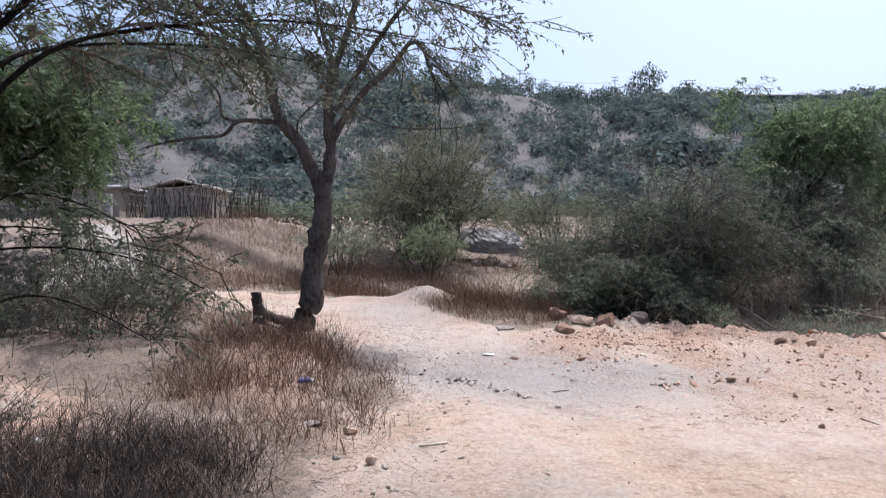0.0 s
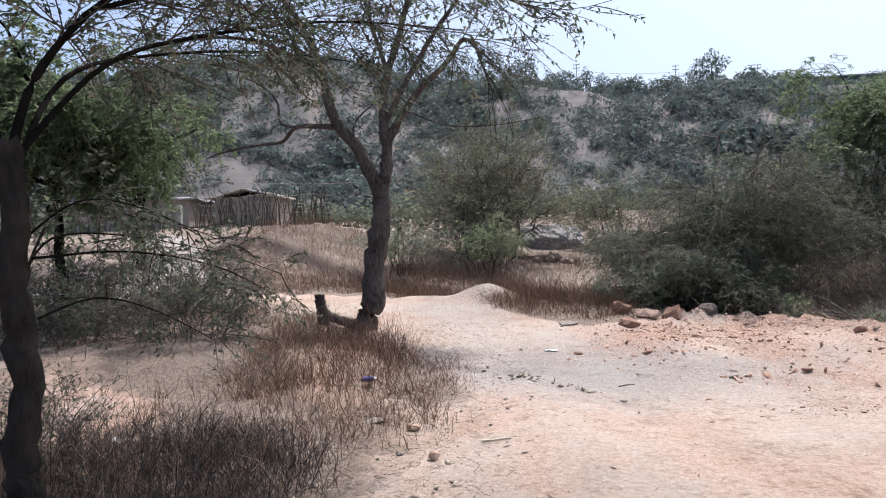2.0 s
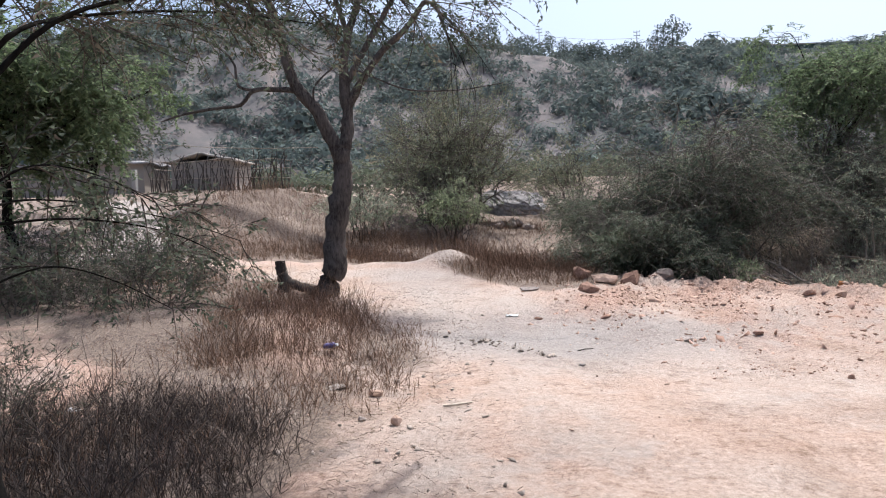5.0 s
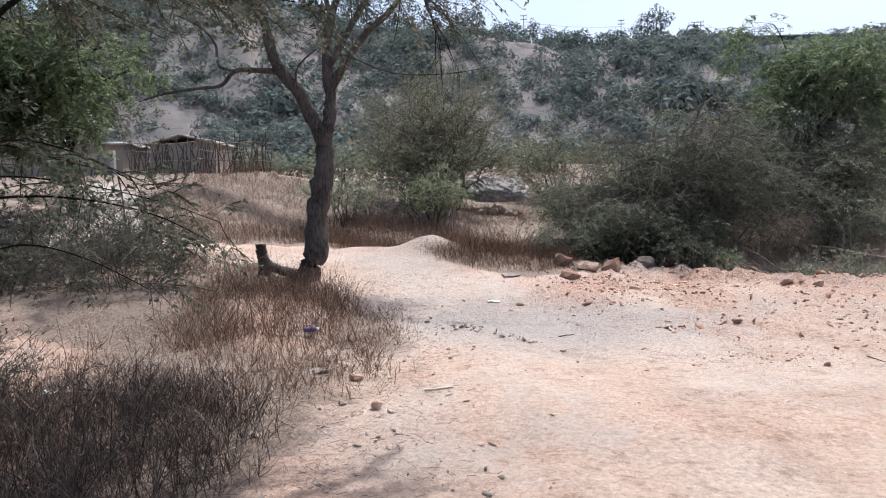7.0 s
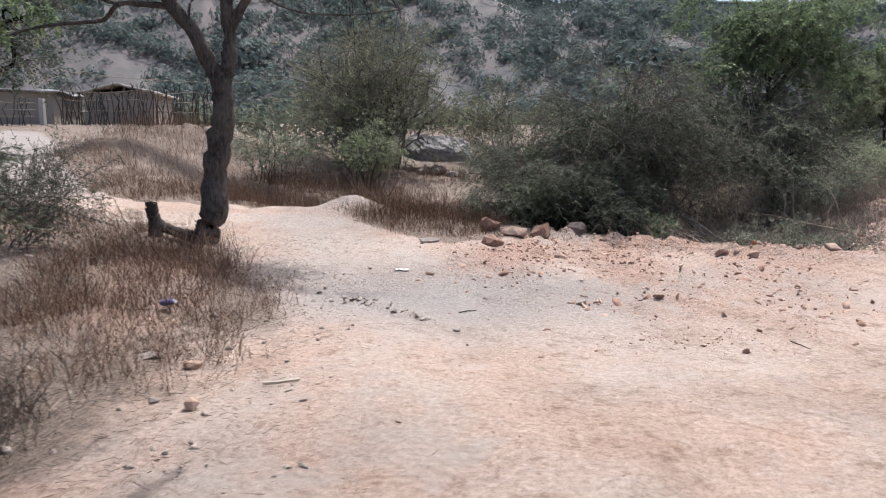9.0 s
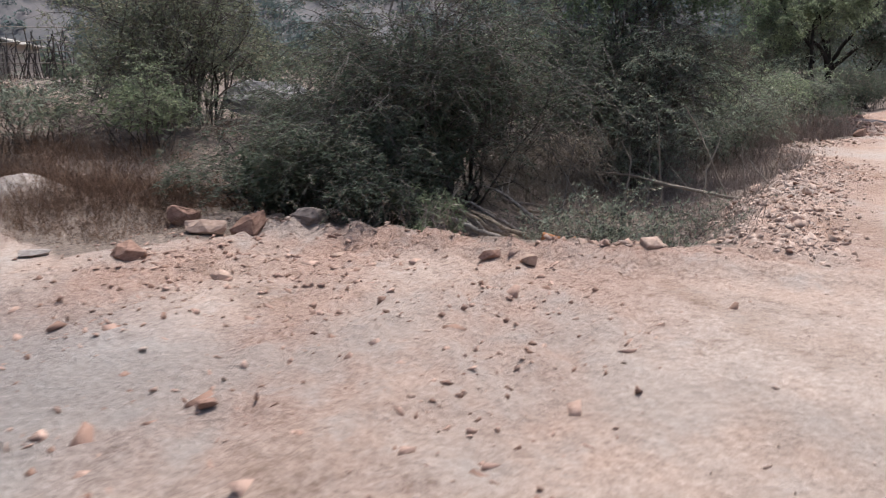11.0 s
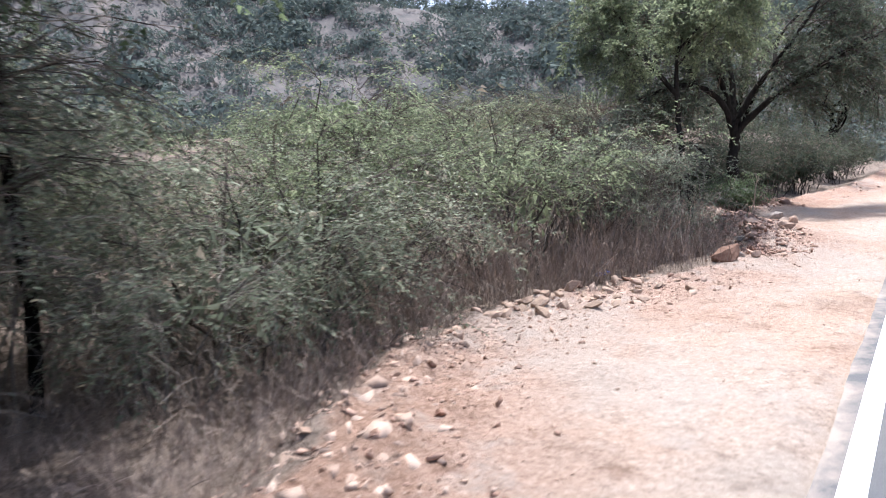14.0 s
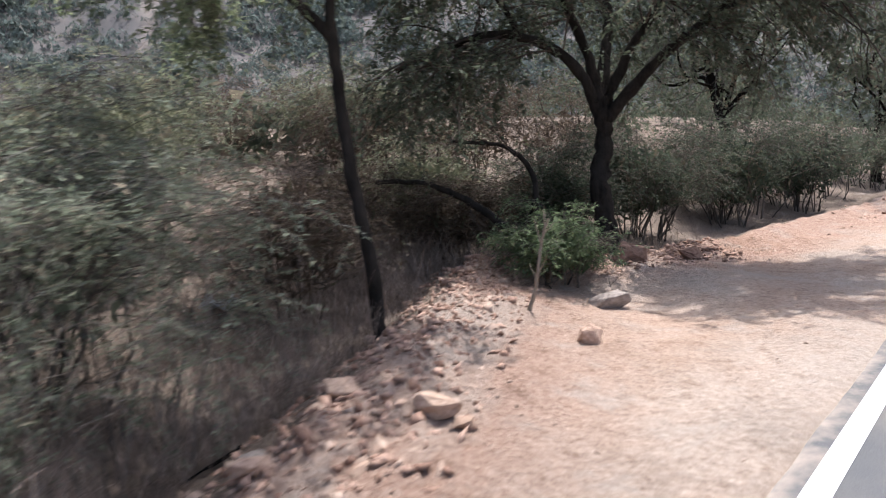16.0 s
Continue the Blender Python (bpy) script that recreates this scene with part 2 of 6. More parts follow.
def land(x, y):
    x, y = np.asarray(x, float), np.asarray(y, float)
    s, n = x * SD[0] + y * SD[1], x * ND[0] + y * ND[1]
    v = -0.136 * (x + 5.8) + 0.991 * (y + 8.2)
    u = 0.991 * (x + 5.8) + 0.136 * (y + 8.2)
    zr = np.interp(s, [-80, -10, -7, -2, 3, 8, 14, 20, 30, 60, 200], [-0.3, -0.2, -0.18, -0.3, -0.2, -0.2, -0.1, -0.04, 0.05, 0.2, 0.2])
    rise = np.interp(v, [-50, 3, 8, 10, 12, 15, 18, 22, 26, 32, 36, 45, 60, 85, 130, 150], [-0.3, -0.22, -0.26, -0.12, 0.08, 0.25, 0.3, 0.65, 1.1, 1.8, 2.2, 3.3, 3.5, 3.0, 1.0, 1.5])
    z = zr + (rise - zr) * smooth(3, 11, n)
    gauss = lambda gu, gv, r, a: a * np.exp(-((u - gu) ** 2 + (v - gv) ** 2) / (r * r))
    z = z + gauss(0.0, 14.7, 1.6, 0.10) + gauss(-7.0, 25.5, 4.0, 1.3) + gauss(-3.9, 6.3, 0.8, 0.28) + gauss(-3.0, 9.0, 1.5, 0.22) + gauss(-5.5, 9.5, 1.8, 0.25) + gauss(-0.08, 14.6, 0.5, 0.23) + gauss(-0.5, 14.7, 0.4, 0.12) + gauss(1.9, 11.8, 1.0, 0.13) + gauss(0.28, 8.25, 0.22, 0.05) + gauss(0.78, 7.75, 0.16, 0.05) + gauss(1.02, 7.35, 0.16, 0.045)
    # bank beside the road: a low berm of rubble, then a ditch under the bushes
    e = np.interp(s, EDGE_S, EDGE_N)
    turn = (np.interp(s + 0.3, EDGE_S, EDGE_N) - np.interp(s - 0.3, EDGE_S, EDGE_N)) / 0.6
    past = (n - e) / np.sqrt(1 + turn * turn)
    berm = (0.15 - 0.12 * smooth(13.0, 14.5, s) * (1 - smooth(20.0, 21.5, s))) * np.exp(-((past + 0.1) / 0.35) ** 2) - 0.30 * smooth(0.0, 1.6, past) * (1 - smooth(8, 14, past))
    z = z + berm * smooth(0.5, 2.5, s) + 0.20 * np.exp(-((past + 0.5) / 0.8) ** 2) * smooth(20.0, 22.0, s) * (1 - smooth(26.0, 29.0, s))
    # relief
    calm = smooth(0.3, 1.2, n)
    z = z + calm * (0.030 * wave(x, y, 0.35, 3) + 0.012 * wave(x, y, 1.1, 4))
    rough = smooth(0.2, 1.0, n) * smooth(-1.6, -0.2, past) * smooth(0.5, 2.5, s)
    rough = rough + smooth(-3.0, -1.0, s) * (1 - smooth(1.8, 2.6, s)) * smooth(1.2, 2.2, n) * (1 - smooth(6.2, 7.2, n))
    z = z + rough * (0.045 * np.abs(wave(x, y, 1.3, 6)) + 0.022 * wave(x, y, 2.6, 7) + 0.012 * wave(x, y, 3.9, 9) - 0.02)
    z = z + 0.05 * wave(x, y, 0.8, 8) * smooth(-1.0, -2.5, u) * smooth(0.5, 3, n) * smooth(60, 20, v)
    # the far hillside
    h = 54 + 5 * smooth(70, 0, u) + 14 * smooth(10, -105, u) + 2.0 * wave(x, y, 0.006, 11)
    hill = smooth(125, 275, v) * h + smooth(270, 1200, v) * 10
    z = z + hill + smooth(120, 180, v) * (1 - smooth(255, 275, v)) * (3.5 * wave(x, y, 0.012, 12) + 1.2 * wave(x, y, 0.035, 13))
    return z - 0.035 * smooth(0.2, 0.0, n) * smooth(-7.2, -6.9, n)


def ground_z(x, y):
    return float(land(np.array([x]), np.array([y]))[0])


def inside(px, py, poly):
    """Signed distance to a polygon, positive inside."""
    poly = np.array(poly)
    a, b = poly, np.roll(poly, -1, 0)
    ins = np.zeros(px.shape, bool)
    d = np.full(px.shape, 1e9)
    for (ax, ay), (bx, by) in zip(a, b):
        cond = (ay > py) != (by > py)
        ins ^= cond & (px < (bx - ax) * (py - ay) / ((by - ay) or 1e-9) + ax)
        t = np.clip(((px - ax) * (bx - ax) + (py - ay) * (by - ay)) / ((bx - ax) ** 2 + (by - ay) ** 2), 0, 1)
        d = np.minimum(d, np.hypot(px - ax - t * (bx - ax), py - ay - t * (by - ay)))
    return np.where(ins, d, -d)


VEG_RIGHT = [road_xy(s, n) for s, n in zip(EDGE_S[:1:-1], EDGE_N[:1:-1])] + [road_xy(-0.3, 6.8)] + [view_xy(u, v) for u, v in ((0.0, 13.2), (-0.8, 16.2), (-1.9, 18.0), (-2.6, 20), (-3.4, 60), (150, 120))]
VEG_LEFT = [view_xy(u, v) for u, v in ((-1.2, -2), (-1.1, 3.8), (-1.05, 4.8), (-0.8, 6.8), (-0.95, 9), (-1.8, 11.6), (-2.9, 12.2), (-4.2, 13.6), (-7, 16.5), (-40, 19), (-40, -10))]


TRACK = [view_xy(u, v) for u, v in ((0.6, 8.0), (-0.3, 11.5), (-1.4, 14.0), (-3.2, 15.2), (-5.0, 16.0), (-7.5, 18.0), (-10.5, 22.5), (-14.0, 30.0), (-19.0, 39.0))]
CREST = [view_xy(u, v) for u, v in ((-10.5, 26.0), (-7.5, 27.2), (-5.0, 26.4), (-3.4, 24.8))]


def beside(px, py, line):
    """Distance to a polyline."""
    d = np.full(px.shape, 1e9)
    for (ax, ay), (bx, by) in zip(line, line[1:]):
        t = np.clip(((px - ax) * (bx - ax) + (py - ay) * (by - ay)) / ((bx - ax) ** 2 + (by - ay) ** 2), 0, 1)
        d = np.minimum(d, np.hypot(px - ax - t * (bx - ax), py - ay - t * (by - ay)))
    return d


def spaced(stops):
    """Coordinates from (start, end, step) stretches; a negative count makes a geometric stretch of that many."""
    out = []
    for a, b, step in stops:
        if step < 0:
            k = np.linspace(0, 1, -step, endpoint=False)
            out += list(a + (b - a) * (k ** 3 if abs(b) > abs(a) else 1 - (1 - k) ** 3))
        else:
            out += list(np.arange(a, b - 1e-6, step))
    return np.array(out)


def add_mesh(name, verts, faces, mat, parent=None, smooth_shade=True):
    """A mesh from arrays; faces has three or four columns."""
    me = bpy.data.meshes.new(name)
    verts, faces = np.asarray(verts, np.float32), np.asarray(faces, np.int32)
    k = faces.shape[1]
    me.vertices.add(len(verts))
    me.vertices.foreach_set("co", verts.ravel())
    me.loops.add(faces.size)
    me.loops.foreach_set("vertex_index", faces.ravel())
    me.polygons.add(len(faces))
    me.polygons.foreach_set("loop_start", np.arange(0, faces.size, k, dtype=np.int32))
    me.update(calc_edges=True)
    if smooth_shade:
        me.polygons.foreach_set("use_smooth", np.ones(len(faces), bool))
    me.materials.append(mat)
    me.validate()
    ob = new(name, me)
    if parent:
        ob.parent = parent
    return ob


def part(name, bm, mat, parent=None, label=""):
    me = bpy.data.meshes.new(name)
    bm.to_mesh(me)
    bm.free()
    me.materials.append(mat)
    ob = new(name, me)
    ob.parent = parent
    if label:
        tagged(ob, label)
    return ob


def scars(u, v):
    """Bare tracks down the far hillside."""
    a = np.exp(-((u + 0.262 * v + 1.5 * np.sin(v * 0.11)) / 1.7) ** 2) * smooth(195, 210, v) * (1 - smooth(240, 250, v))
    b = np.exp(-((u - 0.345 * v - 0.06 * (v - 215) + 1.2 * np.sin(v * 0.13)) / 1.3) ** 2) * smooth(205, 212, v) * (1 - smooth(245, 252, v))
    c = np.exp(-((u + 0.10 * v) / 7) ** 2 - ((v - 208) / 7) ** 2)
    return np.clip(0.7 * a + 0.7 * b + 0.5 * c, 0, 1)


def build_ground():
    ss = spaced([(-900, -60, -24), (-60, -14, 0.8), (-14, 30, 0.11), (30, 48, 0.3), (48, 120, 1.5), (120, 1500, -40)])
    nn = spaced([(-600, -9, -16), (-9, -0.4, 0.6), (-0.4, 9, 0.105), (9, 20, 0.22), (20, 60, 1.0), (60, 330, 5.0), (330, 1500, -16)])
    S, N = np.meshgrid(ss, nn, indexing="ij")
    X, Y = S * SD[0] + N * ND[0], S * SD[1] + N * ND[1]
    Z = land(X, Y)
    verts = np.stack([X, Y, Z], -1).reshape(-1, 3)
    i = np.arange(len(ss) * len(nn)).reshape(len(ss), len(nn))
    faces = np.stack([i[:-1, :-1], i[1:, :-1], i[1:, 1:], i[:-1, 1:]], -1).reshape(-1, 4)
    ob = add_mesh("ground", verts, faces, M_GROUND)
    x, y = verts[:, 0].astype(float), verts[:, 1].astype(float)
    s, n = x * SD[0] + y * SD[1], x * ND[0] + y * ND[1]
    u, v = 0.991 * (x + 5.8) + 0.136 * (y + 8.2), -0.136 * (x + 5.8) + 0.991 * (y + 8.2)
    near = (np.hypot(x, y) < 150)
    litter = np.zeros(len(x))
    litter[near] = np.maximum(smooth(-0.3, 0.35, inside(x[near], y[near], VEG_RIGHT)), (0.52 + 0.26 * wave(x[near], y[near], 0.35, 51)) * smooth(-1.5, 0.6, inside(x[near], y[near], VEG_LEFT)))
    litter = np.maximum(litter, 0.5 * smooth(-5, -9, u) * smooth(17, 22, v))
    weedy = smooth(13.6, 15.2, v) * smooth(1.5, -0.5, u) * smooth(-10.5, -8.5, u) * (1 - smooth(30, 33, v))
    free = np.zeros(len(x))
    free[near] = 1 - np.minimum(smooth(0.7, 1.3, beside(x[near], y[near], TRACK)), smooth(0.4, 0.9, beside(x[near], y[near], CREST)))
    free = np.maximum(free, 0.75 * np.exp(-(((u + 0.1) ** 2 + (v - 14.5) ** 2) / 0.22) ** 2))
    litter = np.maximum(np.maximum(litter, 0.95 * weedy), 0.8 * smooth(-0.6, -1.4, u) * smooth(5.6, 4.4, v)) * (1 - 0.9 * free)
    litter[v > 50] = 1
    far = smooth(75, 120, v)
    grey = 1.15 * np.exp(-(((u - 1.3) / 2.0) ** 2 + ((v - 8.8) / 1.5) ** 2)) + 0.6 * np.exp(-(((u + 0.6) / 1.2) ** 2 + ((v - 13.5) / 2.0) ** 2))
    grey = np.clip(grey + 0.8 * smooth(-5, -9, u) * smooth(15, 20, v) * (1 - smooth(46, 52, v)), 0, 1)
    e = np.interp(s, EDGE_S, EDGE_N)
    red = 0.75 * smooth(-2.2, -0.4, n - e) * smooth(0.0, 2.0, s + 1.5) * (1 - smooth(0.3, 1.0, n - e)) * (1 + 0.7 * smooth(19, 22, s)) + 0.8 * smooth(-3.4, -1.2, s) * (1 - smooth(2.2, 3.2, s)) * smooth(0.9, 2.6, n) * (1 - smooth(6.0, 7.2, n)) * (0.75 + 0.5 * wave(x, y, 0.4, 61)) + 0.5 * np.exp(-(((u + 0.3) / 1.4) ** 2 + ((v - 4.3) / 0.7) ** 2))
    red += 0.7 * smooth(-0.6, -1.6, u) * (1 - smooth(10.5, 12.0, v)) * smooth(-1.0, 0.5, v)
    bare = scars(u, v)
    for key, val in (("scar", bare), ("litter", litter), ("far", far), ("grey", grey), ("red", np.clip(red, 0, 1)), ("rough", np.clip(red * 1.2, 0, 1))):
        ob.data.attributes.new(key, "FLOAT", "POINT").data.foreach_set("value", np.asarray(val, np.float32))
    return tagged(ob, "dusty pale earth with dry litter, rising to a scrubby hillside", "ground", kind="structure")


def asphalt_material():
    m = Nodes("worn_asphalt", 0.9, 0.1)
    f = m.noise(160, 4, 0.8)
    c = m.ramp(f, [(0.3, (0.085, 0.085, 0.09)), (0.7, (0.15, 0.15, 0.155))])
    c = m.mix(m.ramp(m.noise(0.7, 4), [(0.45, (0,)), (0.7, (0.5,))]), c, (0.21, 0.19, 0.17))
    dot = m.t.nodes.new("ShaderNodeVectorMath")
    dot.operation = "DOT_PRODUCT"
    m.link(m.co, dot.inputs[0])
    dot.inputs[1].default_value = (-0.8433, 0.5374, 0)
    mr = m.t.nodes.new("ShaderNodeMapRange")
    mr.inputs["From Min"].default_value, mr.inputs["From Max"].default_value = -0.5, 0.12
    m.link(dot.outputs["Value"], mr.inputs["Value"])
    mul = m.t.nodes.new("ShaderNodeMath")
    mul.operation = "MULTIPLY"
    m.link(mr.outputs[0], mul.inputs[0])
    m.link(m.noise(3.0, 6, 0.7), mul.inputs[1])
    c = m.mix(m.ramp(mul.outputs[0], [(0.30, (0,)), (0.50, (0.9,))]), c, (0.36, 0.30, 0.255))
    return m.done(c, f, 0.5, 0.01)


def paint_material():
    m = Nodes("white_road_paint", 0.6, 0.3)
    c = m.ramp(m.noise(50, 5, 0.8), [(0.3, (0.62, 0.61, 0.58)), (0.45, (0.80, 0.80, 0.78))])
    return m.done(c)


def strip(name, mat, n0, n1, lift, s0=-120, s1=260, wob=0.0):
    """A ribbon along the road that follows the land."""
    ss = np.concatenate([np.arange(s0, -16, 4), np.arange(-16, 48, 0.12), np.arange(48, s1, 4)])
    ks = np.linspace(0, 1, 9 if n1 - n0 > 1 else 2)
    off = wob * wave(ss, ss * 0, 0.35, 21) + wob * wave(ss, ss * 0, 1.7, 22)
    rows = []
    for k in ks:
        n = n0 + (n1 - n0) * k + off * (k == 1)
        x, y = ss * SD[0] + n * ND[0], ss * SD[1] + n * ND[1]
        z = land(*road_xy(ss, -2.0 + 0 * ss)) + 0.035 + lift
        rows.append(np.stack([x, y, z], -1))
    v = np.stack(rows, 1)
    i = np.arange(v.shape[0] * v.shape[1]).reshape(v.shape[:2])
    f = np.stack([i[:-1, 1:], i[:-1, :-1], i[1:, :-1], i[1:, 1:]], -1).reshape(-1, 4)
    return add_mesh(name, v.reshape(-1, 3), f, mat)


ground = build_ground()
road = tagged(strip("road", asphalt_material(), -6.6, 0.03, 0.006, wob=0.006), "worn grey asphalt road with a dusty edge", "road", kind="structure")
line = tagged(strip("road_marking", paint_material(), -0.19, -0.075, 0.011), "solid white painted edge line on the asphalt", "road marking", kind="structure")

# ---- growing things ----


def unit(v):
    return v / np.maximum(np.linalg.norm(v, axis=-1, keepdims=True), 1e-9)


def bezier(a, b, c, k):
    t = np.linspace(0, 1, k)[None, :, None]
    return (1 - t) ** 2 * a[:, None] + 2 * t * (1 - t) * b[:, None] + t * t * c[:, None]


def shoots(r, paths, per, length, spread, lift=0.0, droop=0.0, start=0.25, k=4):
    """Side shoots from paths of shape (m, k, 3)."""
    m, kk, _ = paths.shape
    t = r.uniform(start, 1.0, (m, per)) * (kk - 1)
    i = np.clip(t.astype(int), 0, kk - 2)
    f = (t - i)[..., None]
    rows = np.arange(m)[:, None]
    p0, p1 = paths[rows, i], paths[rows, i + 1]
    base = p0 + (p1 - p0) * f
    d = unit(unit(p1 - p0) + spread * r.normal(size=base.shape) + np.array([0, 0, lift]))
    ln = length * r.uniform(0.5, 1.25, (m, per, 1))
    base, d, ln = base.reshape(-1, 3), d.reshape(-1, 3), ln.reshape(-1, 1)
    mid = base + d * ln * 0.55 + r.normal(size=base.shape) * ln * 0.08
    end = base + d * ln - np.array([0, 0, 1.0]) * droop * ln
    return bezier(base, mid, end, k)


def tubes(paths, r0, r1, sides=3):
    """Tapered tubes round paths of shape (m, k, 3); r0, r1 scalars or arrays of m."""
    m, k, _ = paths.shape
    tan = unit(np.gradient(paths, axis=1))
    ref = np.where(np.abs(tan[..., 2:3]) > 0.9, np.array([1.0, 0, 0]), np.array([0, 0, 1.0]))
    a = unit(np.cross(tan, ref))
    b = np.cross(tan, a)
    ang = np.arange(sides) / sides * 2 * np.pi
    rad = np.reshape(r0, (-1, 1)) + (np.reshape(r1, (-1, 1)) - np.reshape(r0, (-1, 1))) * np.linspace(0, 1, k)[None]
    rad = np.broadcast_to(rad, (m, k))[..., None, None]
    v = paths[:, :, None] + rad * (np.cos(ang)[:, None] * a[:, :, None] + np.sin(ang)[:, None] * b[:, :, None])
    idx = np.arange(m * k * sides).reshape(m, k, sides)
    nx = np.roll(idx, -1, 2)
    f = np.stack([idx[:, :-1], nx[:, :-1], nx[:, 1:], idx[:, 1:]], -1).reshape(-1, 4)
    return v.reshape(-1, 3), f


def leaves(r, paths, per, size, aspect=0.4, flat=0.5, start=0.15):
    """Small pointed leaves along paths."""
    m, kk, _ = paths.shape
    t = r.uniform(start, 1.0, (m, per)) * (kk - 1)
    i = np.clip(t.astype(int), 0, kk - 2)
    f = (t - i)[..., None]
    rows = np.arange(m)[:, None]
    p0, p1 = paths[rows, i], paths[rows, i + 1]
    base = (p0 + (p1 - p0) * f).reshape(-1, 3)
    tan = unit(p1 - p0).reshape(-1, 3)
    d = unit(tan * 0.5 + r.normal(size=base.shape) + np.array([0, 0, -0.15]))
    up = unit(r.normal(size=base.shape) * (1 - flat) + np.array([0, 0, flat]))
    side = unit(np.cross(d, up))
    ln = size * r.uniform(0.5, 1.35, (len(base), 1))
    w = ln * aspect * 0.5
    v = np.stack([base + side * w + d * ln * 0.15, base + d * ln, base - side * w + d * ln * 0.15], 1).reshape(-1, 3)
    return v, np.arange(len(base) * 3).reshape(-1, 3)


def ribbons(r, paths, w0, w1):
    """The finest twigs: tapering slivers along paths, turned at random."""
    m, k, _ = paths.shape
    tan = unit(np.gradient(paths, axis=1))
    a = unit(np.cross(tan, unit(r.normal(size=(m, 1, 3)))))
    w = (w0 + (w1 - w0) * np.linspace(0, 1, k))[None, :, None]
    v = np.stack([paths - a * w, paths + a * w], 2)
    i = np.arange(m * k * 2).reshape(m, k, 2)
    return v.reshape(-1, 3), np.stack([i[:, :-1, 0], i[:, :-1, 1], i[:, 1:, 1], i[:, 1:, 0]], -1).reshape(-1, 4)


def joined(pieces):
    vs, fs, o = [], [], 0
    for v, f in pieces:
        vs.append(v)
        fs.append(f + o)
        o += len(v)
    return np.concatenate(vs), np.concatenate(fs)


def rooted(name, x, y, z=None):
    ob = new(name)
    ob.empty_display_size = 0.2
    ob.location = (x, y, ground_z(x, y) if z is None else z)
    return ob


def pinnate(r, paths, per, size, aspect=0.36, start=0.12, loose=0.28):
    """Leaves in two ranks along twigs, most of them lying flat."""
    m, kk, _ = paths.shape
    t = (np.linspace(start, 1.0, per)[None] + r.uniform(-0.04, 0.04, (m, per))).clip(0, 1) * (kk - 1)
    i = np.clip(t.astype(int), 0, kk - 2)
    f = (t - i)[..., None]
    rows = np.arange(m)[:, None]
    p0, p1 = paths[rows, i], paths[rows, i + 1]
    base = p0 + (p1 - p0) * f
    tan = unit(p1 - p0)
    side = unit(np.cross(tan, np.array([0, 0, 1.0]) + 0.2 * r.normal(size=(m, 1, 3)))) * np.where(np.arange(per) % 2, 1.0, -1.0)[None, :, None]
    d = unit(0.5 * tan + 0.8 * side + loose * r.normal(size=base.shape) + np.array([0, 0, -0.12])).reshape(-1, 3)
    base = base.reshape(-1, 3)
    w = unit(np.cross(d, unit(np.array([0, 0, 1.0]) + 0.45 * r.normal(size=base.shape))))
    ln = size * r.uniform(0.6, 1.3, (len(base), 1))
    v = np.stack([base + w * ln * aspect * 0.5 + d * ln * 0.25, base + d * ln, base - w * ln * aspect * 0.5 + d * ln * 0.25], 1)
    return v.reshape(-1, 3), np.arange(len(base) * 3).reshape(-1, 3)


def upright_bush(name, x, y, wide, tall, seed, leaf, twig, stems=26, branch=6, twigs=7, per=7, size=0.055, dome=0.6, droop=0.15, label="", group="", fine=1.0, slim=1.0):
    """A many-stemmed shrub with fine upright branching and scattered small leaves."""
    r = np.random.RandomState(seed)
    root = rooted(name, x, y)
    a = r.uniform(0, 2 * np.pi, stems)
    q = np.sqrt(r.uniform(0.02, 1, stems))
    base = np.stack([np.cos(a) * wide * 0.22 * q, np.sin(a) * wide * 0.22 * q, np.full(stems, -0.08)], -1)
    top = np.stack([np.cos(a) * wide * 0.5 * q, np.sin(a) * wide * 0.5 * q, tall * (1 - dome * q ** 2) * np.where(r.uniform(size=stems) > 0.85, r.uniform(1.0, 1.18, stems), r.uniform(0.62, 1.0, stems))], -1)
    mid = base * 0.5 + top * 0.5 + np.array([0, 0, 1]) * (tall * 0.25) * r.uniform(0.3, 1.2, (stems, 1)) + r.normal(size=base.shape) * 0.08 * wide
    st = bezier(base, mid, top, 8)
    st[:, 1:-1] += r.normal(size=st[:, 1:-1].shape) * 0.02 * wide
    br = shoots(r, st, branch, 0.30 * (wide + tall) * 0.6, 0.75, 0.1, droop, 0.2, 4)
    tw = shoots(r, br, twigs, 0.22 * fine * (0.6 + 0.15 * (wide + tall)), 0.8, 0.05, droop, 0.15, 2)
    th = (0.006 + 0.006 * tall) * slim
    wood = joined([tubes(st, th * r.uniform(0.6, 1.3, stems), th * 0.3), tubes(br, th * 0.38, th * 0.14), ribbons(r, tw, 0.004 * slim, 0.002 * slim)])
    tagged(add_mesh("branchwork", *wood, twig, root, False), kind="stuff")
    lv = joined([leaves(r, tw, per, size * 1.08, 0.32), leaves(r, br, per, size * 0.85)])
    tagged(add_mesh("foliage", *lv, leaf, root, False), kind="stuff")
    return tagged(root, label, "bush", group)


